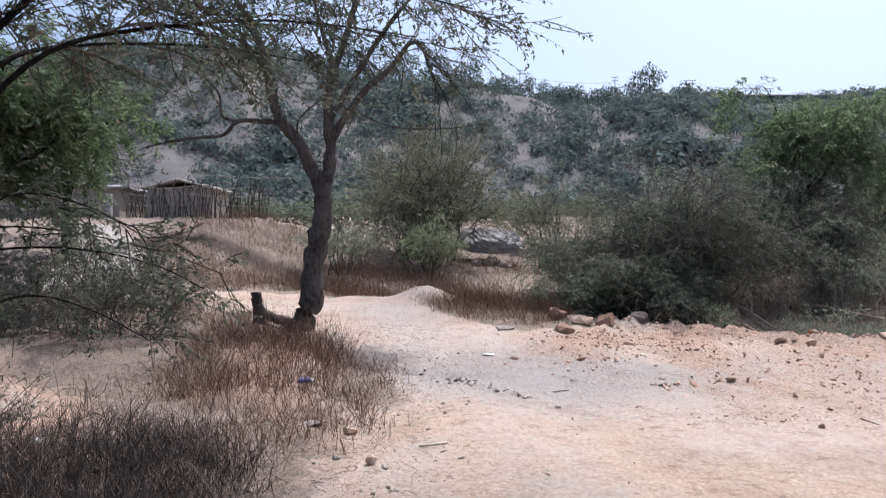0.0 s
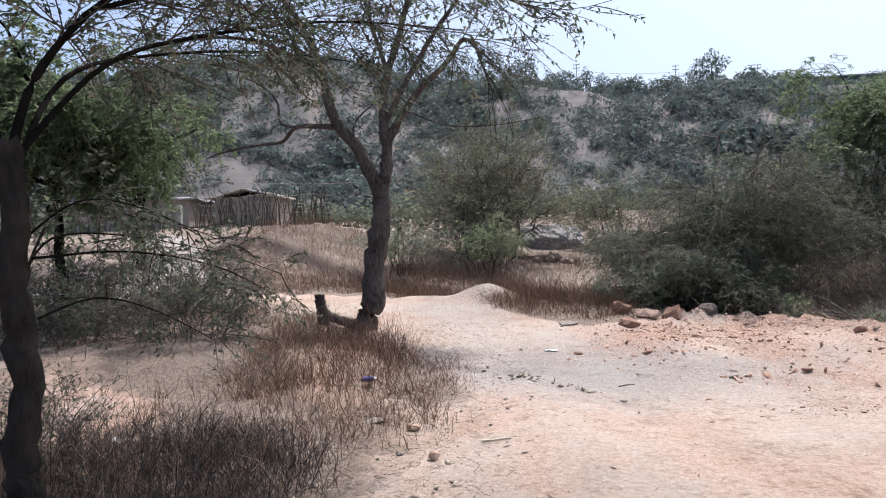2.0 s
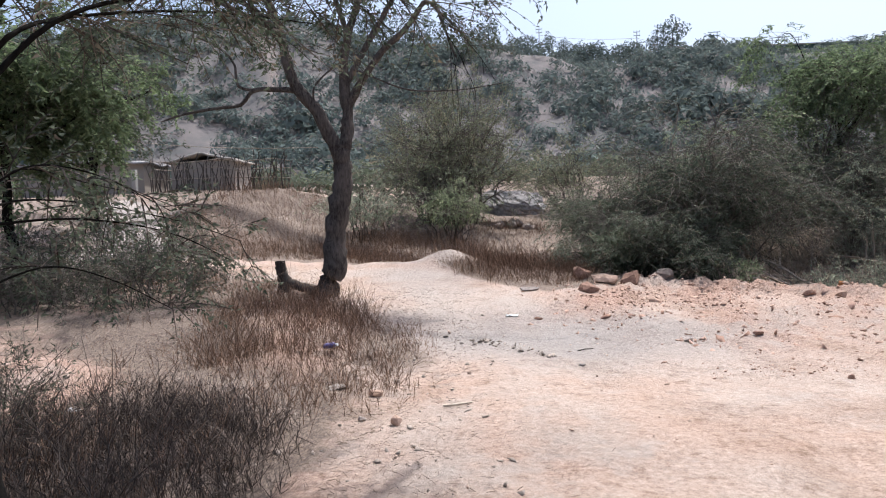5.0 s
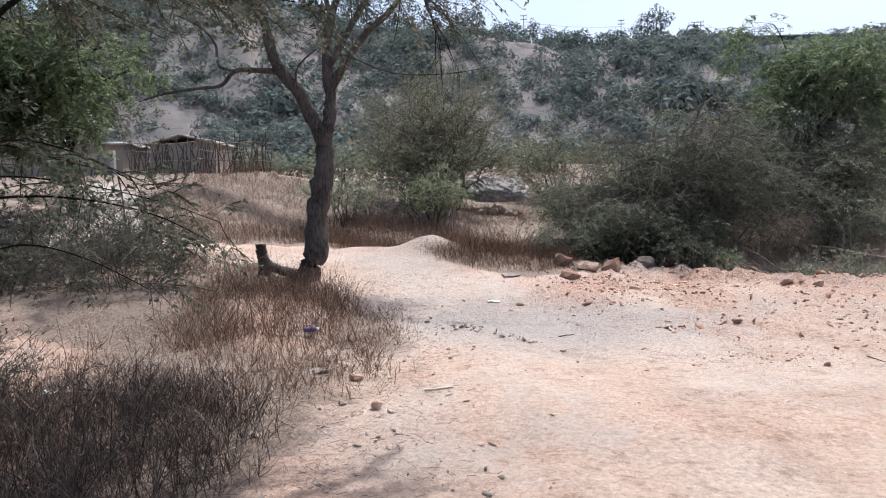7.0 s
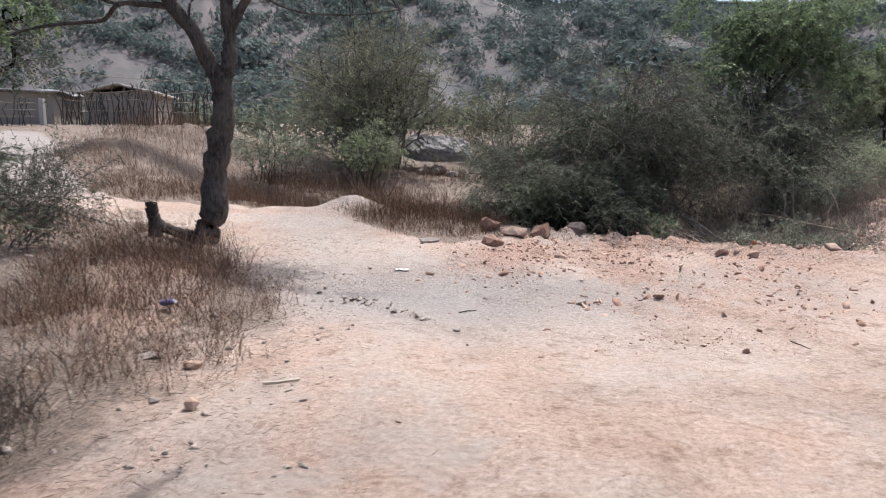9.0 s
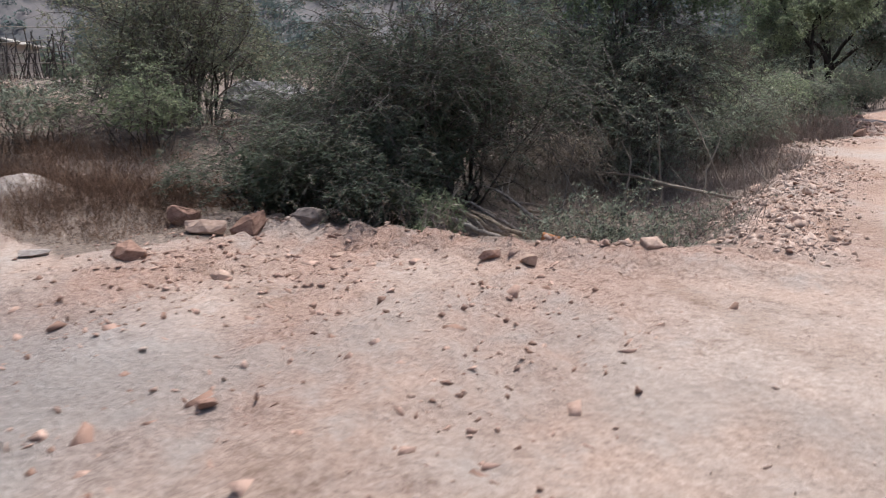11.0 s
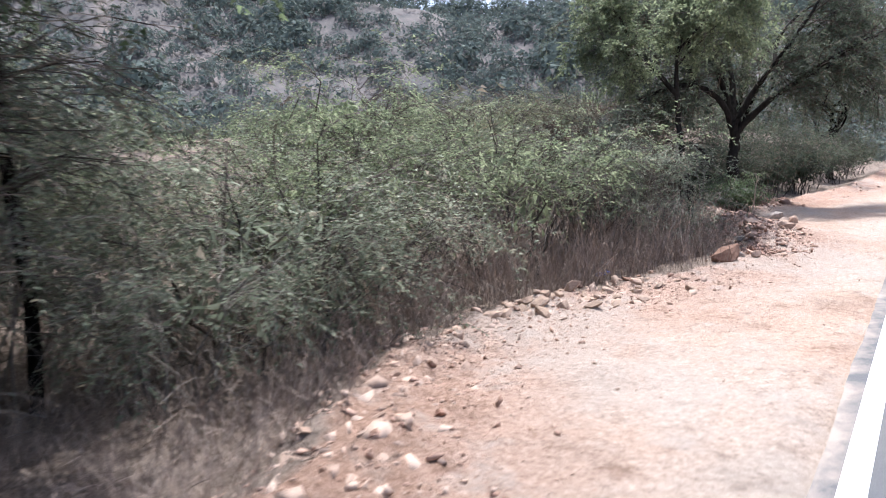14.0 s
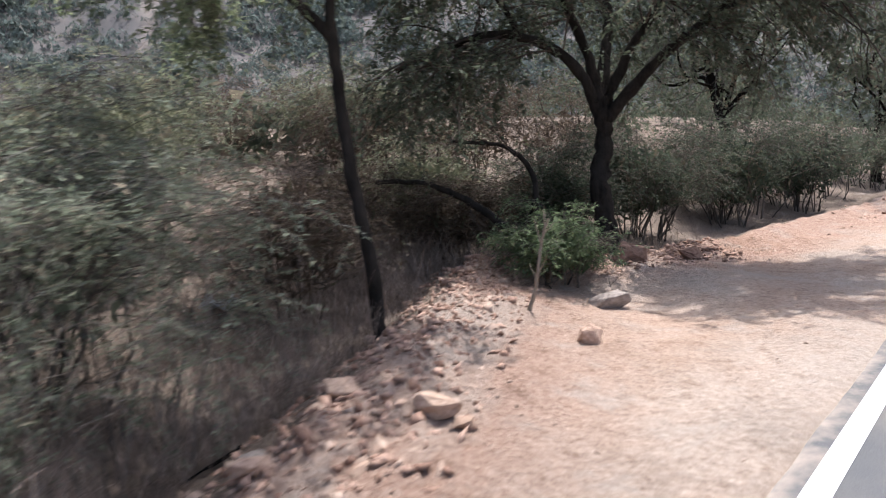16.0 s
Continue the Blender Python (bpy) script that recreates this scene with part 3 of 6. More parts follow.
def bush(name, x, y, wide, tall, seed, leaf, twig, stems=24, branch=7, twigs=9, per=12, size=0.06, dome=0.55, droop=0.35, label="", group="", low=0.3, slim=1.0, dead=5, shade_core=2200, bare=False, hang=0.0):
    """A thorn bush of arching branches: leafy sprays in drooping layers over dry bare twigs, with unseen light-blocking
    leaves added inside.
    """
    r = np.random.RandomState(seed)
    root = rooted(name, x, y)
    up = np.array([0, 0, 1.0])
    a = r.uniform(0, 2 * np.pi, stems)
    q = np.sqrt(r.uniform(0.02, 1, stems))
    out = np.stack([np.cos(a), np.sin(a), 0 * a], -1)
    lump = 1 + 0.16 * np.sin(2 * a + seed) + 0.12 * np.sin(5 * a + 2 * seed)
    base = out * (wide * 0.16 * q)[:, None] - 0.08 * up
    top = out * (wide * 0.36 * q * lump)[:, None] + up * (tall * (1 - dome * q ** 2) * r.uniform(0.68, 1.0, stems))[:, None]
    mid = base * 0.5 + top * 0.5 + up * (tall * 0.22 * r.uniform(0.3, 1.2, stems))[:, None] + r.normal(size=base.shape) * 0.07 * wide
    st = bezier(base, mid, top, 8)
    st[:, 1:-1] += r.normal(size=st[:, 1:-1].shape) * 0.018 * wide
    # arching branches that reach outwards and bend down at their tips
    t = r.uniform(0.38, 1.0, (stems, branch)) * 7
    i = np.clip(t.astype(int), 0, 6)
    k = np.arange(stems)[:, None]
    foot = (st[k, i] + (st[k, i + 1] - st[k, i]) * (t - i)[..., None]).reshape(-1, 3)
    turn = np.repeat(a, branch) + r.normal(size=stems * branch) * 0.85
    go = np.stack([np.cos(turn), np.sin(turn), 0 * turn], -1)
    ln = (0.15 * (wide + tall) * r.uniform(0.5, 1.35, stems * branch))[:, None]
    rise = r.uniform(0.05, 0.55, (stems * branch, 1))
    tip = foot + go * ln + up * ln * (rise - droop * r.uniform(0.4, 1.6, (stems * branch, 1)))
    if hang:
        tip = np.where(r.uniform(size=(len(tip), 1)) < hang, foot + go * ln * 0.7 - up * ln * 0.9, tip)
    floor = 0.12 + 0.05 * r.uniform(size=len(tip))
    tip[:, 2] = np.maximum(tip[:, 2], floor)
    ar = bezier(foot, foot + go * ln * 0.5 + up * ln * (0.25 + 0.6 * rise), tip, 6)
    ar[:, 1:-1] += r.normal(size=ar[:, 1:-1].shape) * ln[:, None] * 0.02
    # side sprays, left and right in turn
    tt = np.linspace(0.12, 0.99, twigs)[None] + r.uniform(-0.04, 0.01, (len(ar), twigs))
    ii = np.clip((tt * 5).astype(int), 0, 4)
    kk = np.arange(len(ar))[:, None]
    p0, p1 = ar[kk, ii], ar[kk, ii + 1]
    sb = p0 + (p1 - p0) * (tt * 5 - ii)[..., None]
    tan = unit(p1 - p0)
    sd = unit(np.cross(tan, up + 0.35 * r.normal(size=(len(ar), 1, 3)))) * np.where(np.arange(twigs) % 2, 1.0, -1.0)[None, :, None]
    dr = unit(0.6 * tan + 0.75 * sd + 0.28 * r.normal(size=sd.shape))
    sl = (0.42 * ln * (1.15 - 0.6 * tt)).clip(0.12, 0.5)[..., None] * r.uniform(0.6, 1.3, (len(ar), twigs, 1))
    se = sb + dr * sl - up * sl * 0.22
    sp = bezier(sb.reshape(-1, 3), (sb + dr * sl * 0.55 + up * sl * 0.05).reshape(-1, 3), se.reshape(-1, 3), 3)
    # dry twigs lower down
    dt = shoots(r, st, dead, 0.16 * (wide + tall), 0.8, -0.05, 0.3, 0.05, 4)
    df = shoots(r, dt, 5, 0.22, 0.8, 0.0, 0.2, 0.2, 2)
    th = (0.006 + 0.005 * tall) * slim
    wood = joined([tubes(st, th * r.uniform(0.6, 1.3, stems), th * 0.35), tubes(ar, th * 0.25, th * 0.08), ribbons(r, sp, 0.0028 * slim, 0.0014 * slim), ribbons(r, dt, 0.004 * slim, 0.002 * slim), ribbons(r, df, 0.003 * slim, 0.0015 * slim)])
    tagged(add_mesh("branchwork", *wood, twig, root, False), kind="stuff")
    if not bare:
        ph = r.uniform(0, 6.28, 4)
        e = sp[:, -1]
        lush = np.sin(2.3 * e[:, 0] + ph[0]) + np.sin(2.6 * e[:, 1] + ph[1]) + np.sin(3.6 * e[:, 2] + ph[2]) + np.sin(1.1 * e[:, 0] - 1.3 * e[:, 1] + ph[3])
        keep = (lush + 0.5 * r.normal(size=len(e)) > -1.7) & (e[:, 2] > low * tall * r.uniform(0.4, 1.25, len(e)))
        lv = [pinnate(r, sp[keep], per, size)]
        # unseen larger leaves added inside only to block light and darken the bush
        c = unit(r.normal(size=(shade_core, 3))) * r.uniform(0.15, 1.0, (shade_core, 1)) ** 0.5
        c = c * np.array([wide * 0.30, wide * 0.30, tall * 0.26]) + up * tall * (0.34 + 0.2 * low)
        d1, d2 = unit(r.normal(size=c.shape)), unit(r.normal(size=c.shape))
        h = 0.11 * r.uniform(0.6, 1.4, (shade_core, 1))
        lv.append((np.stack([c - d1 * h, c + d2 * h * 0.5, c + d1 * h], 1).reshape(-1, 3), np.arange(shade_core * 3).reshape(-1, 3)))
        tagged(add_mesh("foliage", *joined(lv), leaf, root, False), kind="stuff")
    return tagged(root, label or "dense dusty grey-green thorn bush beside the road", "bush", group)


M_BARK_TREE = bark_material("dark_grey_rough_bark", (0.010, 0.0085, 0.0075), (0.125, 0.108, 0.096), 30)


def limb(r, pts, r0, r1, parent, mat, name="limb", wob=0.03, sides=9):
    """A smooth tapering limb through points given from the tree's foot."""
    p = np.array(pts, float)
    k = max(10, 5 * len(p))
    t = np.linspace(0, len(p) - 1, k)
    i = np.clip(t.astype(int), 0, len(p) - 2)
    f = (t - i)[:, None]
    a, b, c, d = p[np.maximum(i - 1, 0)], p[i], p[i + 1], p[np.minimum(i + 2, len(p) - 1)]
    q = 0.5 * (2 * b + (c - a) * f + (2 * a - 5 * b + 4 * c - d) * f * f + (3 * b - a - 3 * c + d) * f ** 3)
    q[1:-1] += r.normal(size=q[1:-1].shape) * wob * r0
    v, fc = tubes(q[None], r0, r1, sides)
    v = v + r.normal(size=v.shape) * r0 * 0.09
    add_mesh(name, v, fc, mat, parent)
    return q[None]


def crown(r, paths, parent, twig, leaf, n1, l1, n2, l2, per, size, spread=0.8, droop=0.2, lift=0.1, start=0.4, n3=0, l3=0.2, aspect=0.4, th=0.012, floor=None):
    """Branches, twigs and leaves from the outer part of limbs."""
    b1 = np.concatenate([shoots(r, p, n1, l1, spread, lift, droop, start, 6) for p in paths])
    if floor is not None:
        b1 = b1[b1[:, -1, 2] > floor]
    b2 = shoots(r, b1, n2, l2, 0.7, 0.0, droop * 1.5, 0.2, 5)
    if floor is not None:
        b2 = b2[b2[:, -1, 2] > floor]
    woods = [tubes(b1, th, th * 0.35, 3), ribbons(r, b2, max(0.004, th * 0.4), 0.002)]
    tips = b2
    if n3:
        b3 = shoots(r, b2, n3, l3, 0.7, 0.0, droop * 1.5, 0.15, 3)
        woods.append(ribbons(r, b3, 0.003, 0.0015))
        tips = b3
    tagged(add_mesh("branchwork", *joined(woods), twig, parent, False), kind="stuff")
    lv = pinnate(r, tips, per, size, aspect)
    tagged(add_mesh("foliage", *lv, leaf, parent, False), kind="stuff")


def main_tree():
    r = np.random.RandomState(5)
    x, y = view_xy(-2.3, 11.8)
    root = rooted("tree", x, y)
    L = lambda pts, a, b, name="limb": limb(r, pts, a, b, root, M_BARK_TREE, name)
    L([(-0.02, 0, -0.15), (0.05, 0, 0.12), (0.19, 0, 0.48), (0.21, 0.02, 1.02), (0.35, 0, 1.67), (0.39, 0, 2.2), (0.38, 0, 2.45)], 0.22, 0.14, "trunk")
    ps = [L([(0.36, 0, 2.2), (0.47, 0.05, 2.6), (0.49, 0.1, 3.0), (0.45, 0.1, 3.6), (0.52, 0.1, 4.15), (0.7, 0.2, 4.8), (0.9, 0.3, 5.5), (1.3, 0.3, 6.3)], 0.125, 0.03),
          L([(0.37, 0, 2.3), (0.06, -0.1, 3.0), (-0.24, -0.15, 3.4), (-0.38, -0.2, 3.74), (-0.48, -0.2, 4.25), (-0.6, -0.25, 4.7), (-0.95, -0.4, 5.4), (-1.5, -0.5, 6.1)], 0.12, 0.03)]
    side = [L([(-0.3, -0.15, 3.4), (-0.55, -0.2, 3.42), (-0.95, -0.3, 3.42), (-1.2, -0.3, 3.2), (-1.55, -0.4, 3.15), (-2.1, -0.5, 3.07), (-2.45, -0.6, 2.95)], 0.05, 0.012),
            L([(-0.95, -0.3, 3.42), (-1.2, -0.35, 3.5), (-1.25, -0.35, 3.85), (-1.45, -0.4, 4.1), (-1.8, -0.5, 4.3)], 0.028, 0.01)]
    ps += [L([(0.5, 0.1, 3.1), (0.8, 0.1, 3.6), (1.16, 0, 3.98), (1.6, -0.1, 4.3), (1.9, -0.2, 4.62), (2.1, -0.25, 4.5), (2.25, -0.3, 4.1), (2.4, -0.3, 3.7)], 0.07, 0.01),
           L([(0.49, 0.1, 3.5), (1.1, 0.3, 4.6), (1.7, 0.5, 5.5), (2.4, 0.6, 6.2)], 0.06, 0.015),
           L([(-0.45, -0.2, 4.1), (-1.0, 0.2, 4.8), (-1.9, 0.4, 5.3), (-2.7, 0.4, 5.6)], 0.055, 0.012),
           L([(-0.5, -0.2, 4.3), (-1.4, -0.6, 4.8), (-2.4, -0.8, 4.9), (-3.2, -0.9, 4.7)], 0.045, 0.01),
           L([(0.55, 0.1, 4.3), (0.2, 0.5, 5.2), (-0.1, 0.7, 6.2)], 0.05, 0.015)]
    L([(0.05, -0.1, 2.9), (0.0, -0.15, 3.35), (0.15, -0.1, 3.6), (0.42, 0.05, 3.85)], 0.02, 0.012)
    L([(0.6, 0.1, 3.75), (1.0, 0.0, 3.55), (1.6, -0.1, 3.3), (2.4, -0.1, 3.25), (3.1, -0.2, 3.3)], 0.018, 0.005)
    crown(r, ps, root, M_STALK_DARK, M_LEAF_DARK, 14, 0.95, 7, 0.5, 9, 0.072, 0.8, 0.15, 0.25, 0.5, 3, 0.28, 0.38, floor=3.85)
    reach = [L([(1.0, 0.3, 5.7), (2.2, 0.3, 6.5), (3.6, 0.2, 6.7), (4.8, 0.1, 6.5), (5.6, 0.1, 6.1)], 0.03, 0.006)]
    crown(r, reach, root, M_BARK_DARK, M_LEAF_DARK, 9, 0.6, 4, 0.35, 7, 0.07, 0.6, 0.25, 0.0, 0.35, 0, 0.2, 0.35, 0.008)
    # bare twigs hanging from the outer limbs
    hang = np.concatenate([shoots(r, p, 6, 0.8, 0.5, -0.3, 0.7, 0.7, 7) for p in (ps[2], ps[3])])
    fine = shoots(r, hang, 4, 0.3, 0.5, -0.1, 0.4, 0.2, 3)
    tagged(add_mesh("dead_branchwork", *joined([tubes(hang, 0.007, 0.003), ribbons(r, fine, 0.004, 0.002)]), M_BARK_DARK, root, False), kind="stuff")
    # the broken stump beside its foot
    stump = rooted("tree_stump", *view_xy(-2.95, 11.7))
    limb(r, [(0, 0, -0.1), (0.0, 0, 0.15), (-0.04, 0, 0.32), (-0.06, 0, 0.5)], 0.11, 0.085, stump, M_BARK, "stub")
    limb(r, [(0.55, 0, 0.0), (0.3, 0, 0.06), (0.1, 0, 0.14), (0.0, 0, 0.25)], 0.09, 0.07, stump, M_BARK, "root")
    tagged(stump, "low broken stump with a dark weathered root", "stump")
    return tagged(root, "crooked thorn tree with forked trunk and sparse drooping crown", "tree")


def near_tree():
    r = np.random.RandomState(9)
    x, y = -8.25, -5.6
    root = rooted("tree", x, y)
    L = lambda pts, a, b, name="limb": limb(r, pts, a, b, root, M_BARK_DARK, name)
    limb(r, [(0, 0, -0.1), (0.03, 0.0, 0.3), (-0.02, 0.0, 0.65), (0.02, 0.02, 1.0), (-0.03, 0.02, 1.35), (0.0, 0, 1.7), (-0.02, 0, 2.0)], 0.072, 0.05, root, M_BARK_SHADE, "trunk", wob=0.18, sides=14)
    ps = [L([(-0.02, 0, 1.9), (0.02, 0.12, 2.3), (0.2, 0.3, 2.65), (0.6, 0.5, 2.95), (1.2, 0.8, 3.2), (1.8, 1.0, 3.3)], 0.022, 0.005),
          L([(-0.02, 0, 1.9), (0.1, 0.5, 2.45), (0.35, 1.1, 2.75), (0.9, 1.7, 2.95), (1.6, 2.3, 3.0)], 0.016, 0.004),
          L([(-0.02, 0, 1.8), (-0.15, 0.5, 2.4), (-0.1, 1.2, 2.7), (0.2, 2.0, 2.9), (0.6, 2.8, 3.0)], 0.016, 0.004),
          L([(-0.02, 0, 1.9), (-0.2, -0.1, 2.5), (-0.1, 0.3, 3.1), (0.4, 0.8, 3.5)], 0.04, 0.012),
          L([(0.2, 0.3, 2.65), (0.55, 0.9, 2.95), (1.2, 1.6, 3.15), (2.0, 2.2, 3.15)], 0.012, 0.005),
          ]
    low = [L([(0.0, 0, 1.35), (-0.25, 0.5, 1.6), (-0.25, 1.1, 1.62), (0.0, 1.7, 1.5), (0.25, 2.1, 1.34)], 0.007, 0.002),
           L([(-0.1, 0.2, 1.5), (0.05, 0.7, 1.52), (0.2, 1.3, 1.42), (0.3, 1.9, 1.2)], 0.007, 0.002),
           L([(0.0, 0.0, 1.2), (0.1, 0.35, 1.3), (0.12, 0.8, 1.2), (0.2, 1.25, 0.98)], 0.006, 0.002),
           L([(0.0, 0.0, 1.55), (0.16, 0.2, 1.75), (0.3, 0.5, 1.72), (0.42, 0.9, 1.55)], 0.006, 0.002),
           L([(0.0, 0.0, 1.35), (-0.5, 0.9, 1.8), (-0.55, 1.7, 1.75), (-0.3, 2.5, 1.6)], 0.007, 0.002)]
    crown(r, ps, root, M_STALK_DARK, M_LEAF_DARK, 26, 0.65, 8, 0.34, 11, 0.056, 0.7, 0.10, 0.1, 0.22, 0, 0.2, 0.38, 0.006, floor=2.25)
    crown(r, low, root, M_STALK_DARK, M_LEAF_THICK, 8, 0.3, 5, 0.2, 13, 0.05, 0.7, 0.15, 0.0, 0.15, 0, 0.2, 0.42, 0.004)
    return tagged(root, "dark-trunked thorn tree with low leafy branches", "tree")


def spread_tree(name, x, y, tall, wide, seed, leaf, twig=None, trunk=0.14, label="", group="", limbs=7, n1=9, per=6, size=0.10, fork=0.3, n2=9):
    """A spreading thorn tree with a forked trunk."""
    r = np.random.RandomState(seed)
    root = rooted(name, x, y)
    f = np.array([0.0, 0.0, tall * fork])
    g = f + np.array([r.normal() * 0.06 * wide, r.normal() * 0.06 * wide, tall * 0.28])
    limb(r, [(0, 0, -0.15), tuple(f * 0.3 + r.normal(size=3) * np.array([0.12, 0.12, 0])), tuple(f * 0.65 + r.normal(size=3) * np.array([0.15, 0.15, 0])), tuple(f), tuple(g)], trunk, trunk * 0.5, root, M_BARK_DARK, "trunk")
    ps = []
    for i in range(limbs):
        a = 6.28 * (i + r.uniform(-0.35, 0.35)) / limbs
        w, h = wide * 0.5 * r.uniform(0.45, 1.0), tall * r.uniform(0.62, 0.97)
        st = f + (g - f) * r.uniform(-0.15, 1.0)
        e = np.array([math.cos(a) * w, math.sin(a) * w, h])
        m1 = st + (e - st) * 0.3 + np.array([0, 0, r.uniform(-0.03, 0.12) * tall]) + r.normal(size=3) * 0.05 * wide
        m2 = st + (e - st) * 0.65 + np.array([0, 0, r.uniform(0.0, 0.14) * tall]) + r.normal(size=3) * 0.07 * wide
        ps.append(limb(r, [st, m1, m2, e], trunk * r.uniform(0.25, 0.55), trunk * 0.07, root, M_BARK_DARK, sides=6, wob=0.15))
    crown(r, ps, root, twig or M_TWIG, leaf, n1, 0.22 * wide + 0.2, n2, 0.13 * wide + 0.15, per, size, 0.8, 0.3, 0.1, 0.2, 3, 0.25, 0.45, 0.10 * trunk)
    return tagged(root, label or "spreading green thorn tree", "tree", group)


def shade_tree():
    """The dark thorn tree whose low curved limbs reach over the verge."""
    r = np.random.RandomState(63)
    root = rooted("tree", 11.75, 25.3)
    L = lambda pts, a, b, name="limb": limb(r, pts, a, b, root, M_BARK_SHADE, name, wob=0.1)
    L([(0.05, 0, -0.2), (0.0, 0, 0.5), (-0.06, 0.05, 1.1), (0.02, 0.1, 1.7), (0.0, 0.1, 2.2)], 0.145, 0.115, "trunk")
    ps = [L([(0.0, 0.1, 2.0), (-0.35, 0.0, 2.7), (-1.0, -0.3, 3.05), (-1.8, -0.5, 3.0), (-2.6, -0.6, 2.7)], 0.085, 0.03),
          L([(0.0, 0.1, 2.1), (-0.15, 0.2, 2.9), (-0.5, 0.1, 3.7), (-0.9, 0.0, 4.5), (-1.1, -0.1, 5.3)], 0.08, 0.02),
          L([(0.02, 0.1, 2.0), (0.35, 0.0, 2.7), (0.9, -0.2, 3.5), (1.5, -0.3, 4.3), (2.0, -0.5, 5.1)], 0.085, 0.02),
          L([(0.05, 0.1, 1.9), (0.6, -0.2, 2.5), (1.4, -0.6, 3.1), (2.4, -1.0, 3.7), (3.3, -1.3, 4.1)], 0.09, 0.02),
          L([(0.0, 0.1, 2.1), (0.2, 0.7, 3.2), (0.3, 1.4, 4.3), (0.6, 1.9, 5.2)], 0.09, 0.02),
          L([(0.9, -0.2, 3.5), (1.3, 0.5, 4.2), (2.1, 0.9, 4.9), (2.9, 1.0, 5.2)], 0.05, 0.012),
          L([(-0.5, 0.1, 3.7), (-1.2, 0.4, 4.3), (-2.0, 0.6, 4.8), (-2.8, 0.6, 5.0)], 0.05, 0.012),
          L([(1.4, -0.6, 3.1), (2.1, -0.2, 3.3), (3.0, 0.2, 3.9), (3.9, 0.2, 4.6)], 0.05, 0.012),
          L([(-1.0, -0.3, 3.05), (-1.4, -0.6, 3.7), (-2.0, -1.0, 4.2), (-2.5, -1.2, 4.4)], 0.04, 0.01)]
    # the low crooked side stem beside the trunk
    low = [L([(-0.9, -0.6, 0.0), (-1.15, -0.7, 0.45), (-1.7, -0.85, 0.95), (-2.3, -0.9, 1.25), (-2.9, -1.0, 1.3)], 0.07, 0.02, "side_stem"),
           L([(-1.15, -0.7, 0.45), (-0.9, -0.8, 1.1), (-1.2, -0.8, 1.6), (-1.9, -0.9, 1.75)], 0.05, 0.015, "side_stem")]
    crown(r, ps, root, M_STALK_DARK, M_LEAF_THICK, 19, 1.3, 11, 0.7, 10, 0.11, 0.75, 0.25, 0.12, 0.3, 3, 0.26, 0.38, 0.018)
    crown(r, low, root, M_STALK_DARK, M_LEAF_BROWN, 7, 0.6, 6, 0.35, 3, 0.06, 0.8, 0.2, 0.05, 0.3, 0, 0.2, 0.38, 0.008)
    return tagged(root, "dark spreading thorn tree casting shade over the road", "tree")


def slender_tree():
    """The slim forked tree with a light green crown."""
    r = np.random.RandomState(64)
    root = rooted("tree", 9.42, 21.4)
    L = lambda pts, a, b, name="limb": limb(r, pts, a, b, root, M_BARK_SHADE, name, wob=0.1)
    L([(0.05, 0, -0.2), (0.02, 0.0, 0.7), (-0.1, 0.02, 1.5), (-0.16, 0.05, 2.2), (-0.18, 0.05, 2.75)], 0.062, 0.048, "trunk")
    ps = [L([(-0.17, 0.05, 2.6), (-0.5, 0.0, 3.0), (-0.95, 0.0, 3.5), (-1.2, 0.1, 4.1), (-1.5, 0.1, 4.6)], 0.05, 0.012),
          L([(-0.18, 0.05, 2.7), (-0.15, 0.1, 3.3), (0.0, 0.2, 3.9), (0.0, 0.2, 4.8)], 0.045, 0.012),
          L([(-0.16, 0.08, 3.2), (0.4, 0.2, 3.7), (0.9, 0.3, 4.1), (1.4, 0.3, 4.5)], 0.03, 0.01),
          L([(-0.6, 0.0, 3.1), (-1.2, -0.2, 3.3), (-1.7, -0.4, 3.7)], 0.025, 0.008),
          L([(0.1, 0.15, 3.5), (0.3, 0.8, 4.0), (0.4, 1.3, 4.4)], 0.025, 0.008),
          L([(-0.1, 0.1, 3.5), (0.2, -0.6, 3.9), (0.4, -1.2, 4.1)], 0.025, 0.008)]
    crown(r, ps, root, M_TWIG, M_LEAF_GREEN, 17, 0.8, 11, 0.45, 12, 0.088, 0.75, 0.25, 0.15, 0.25, 3, 0.2, 0.38, 0.01)
    return tagged(root, "slender light green tree with a forked dark trunk", "tree")


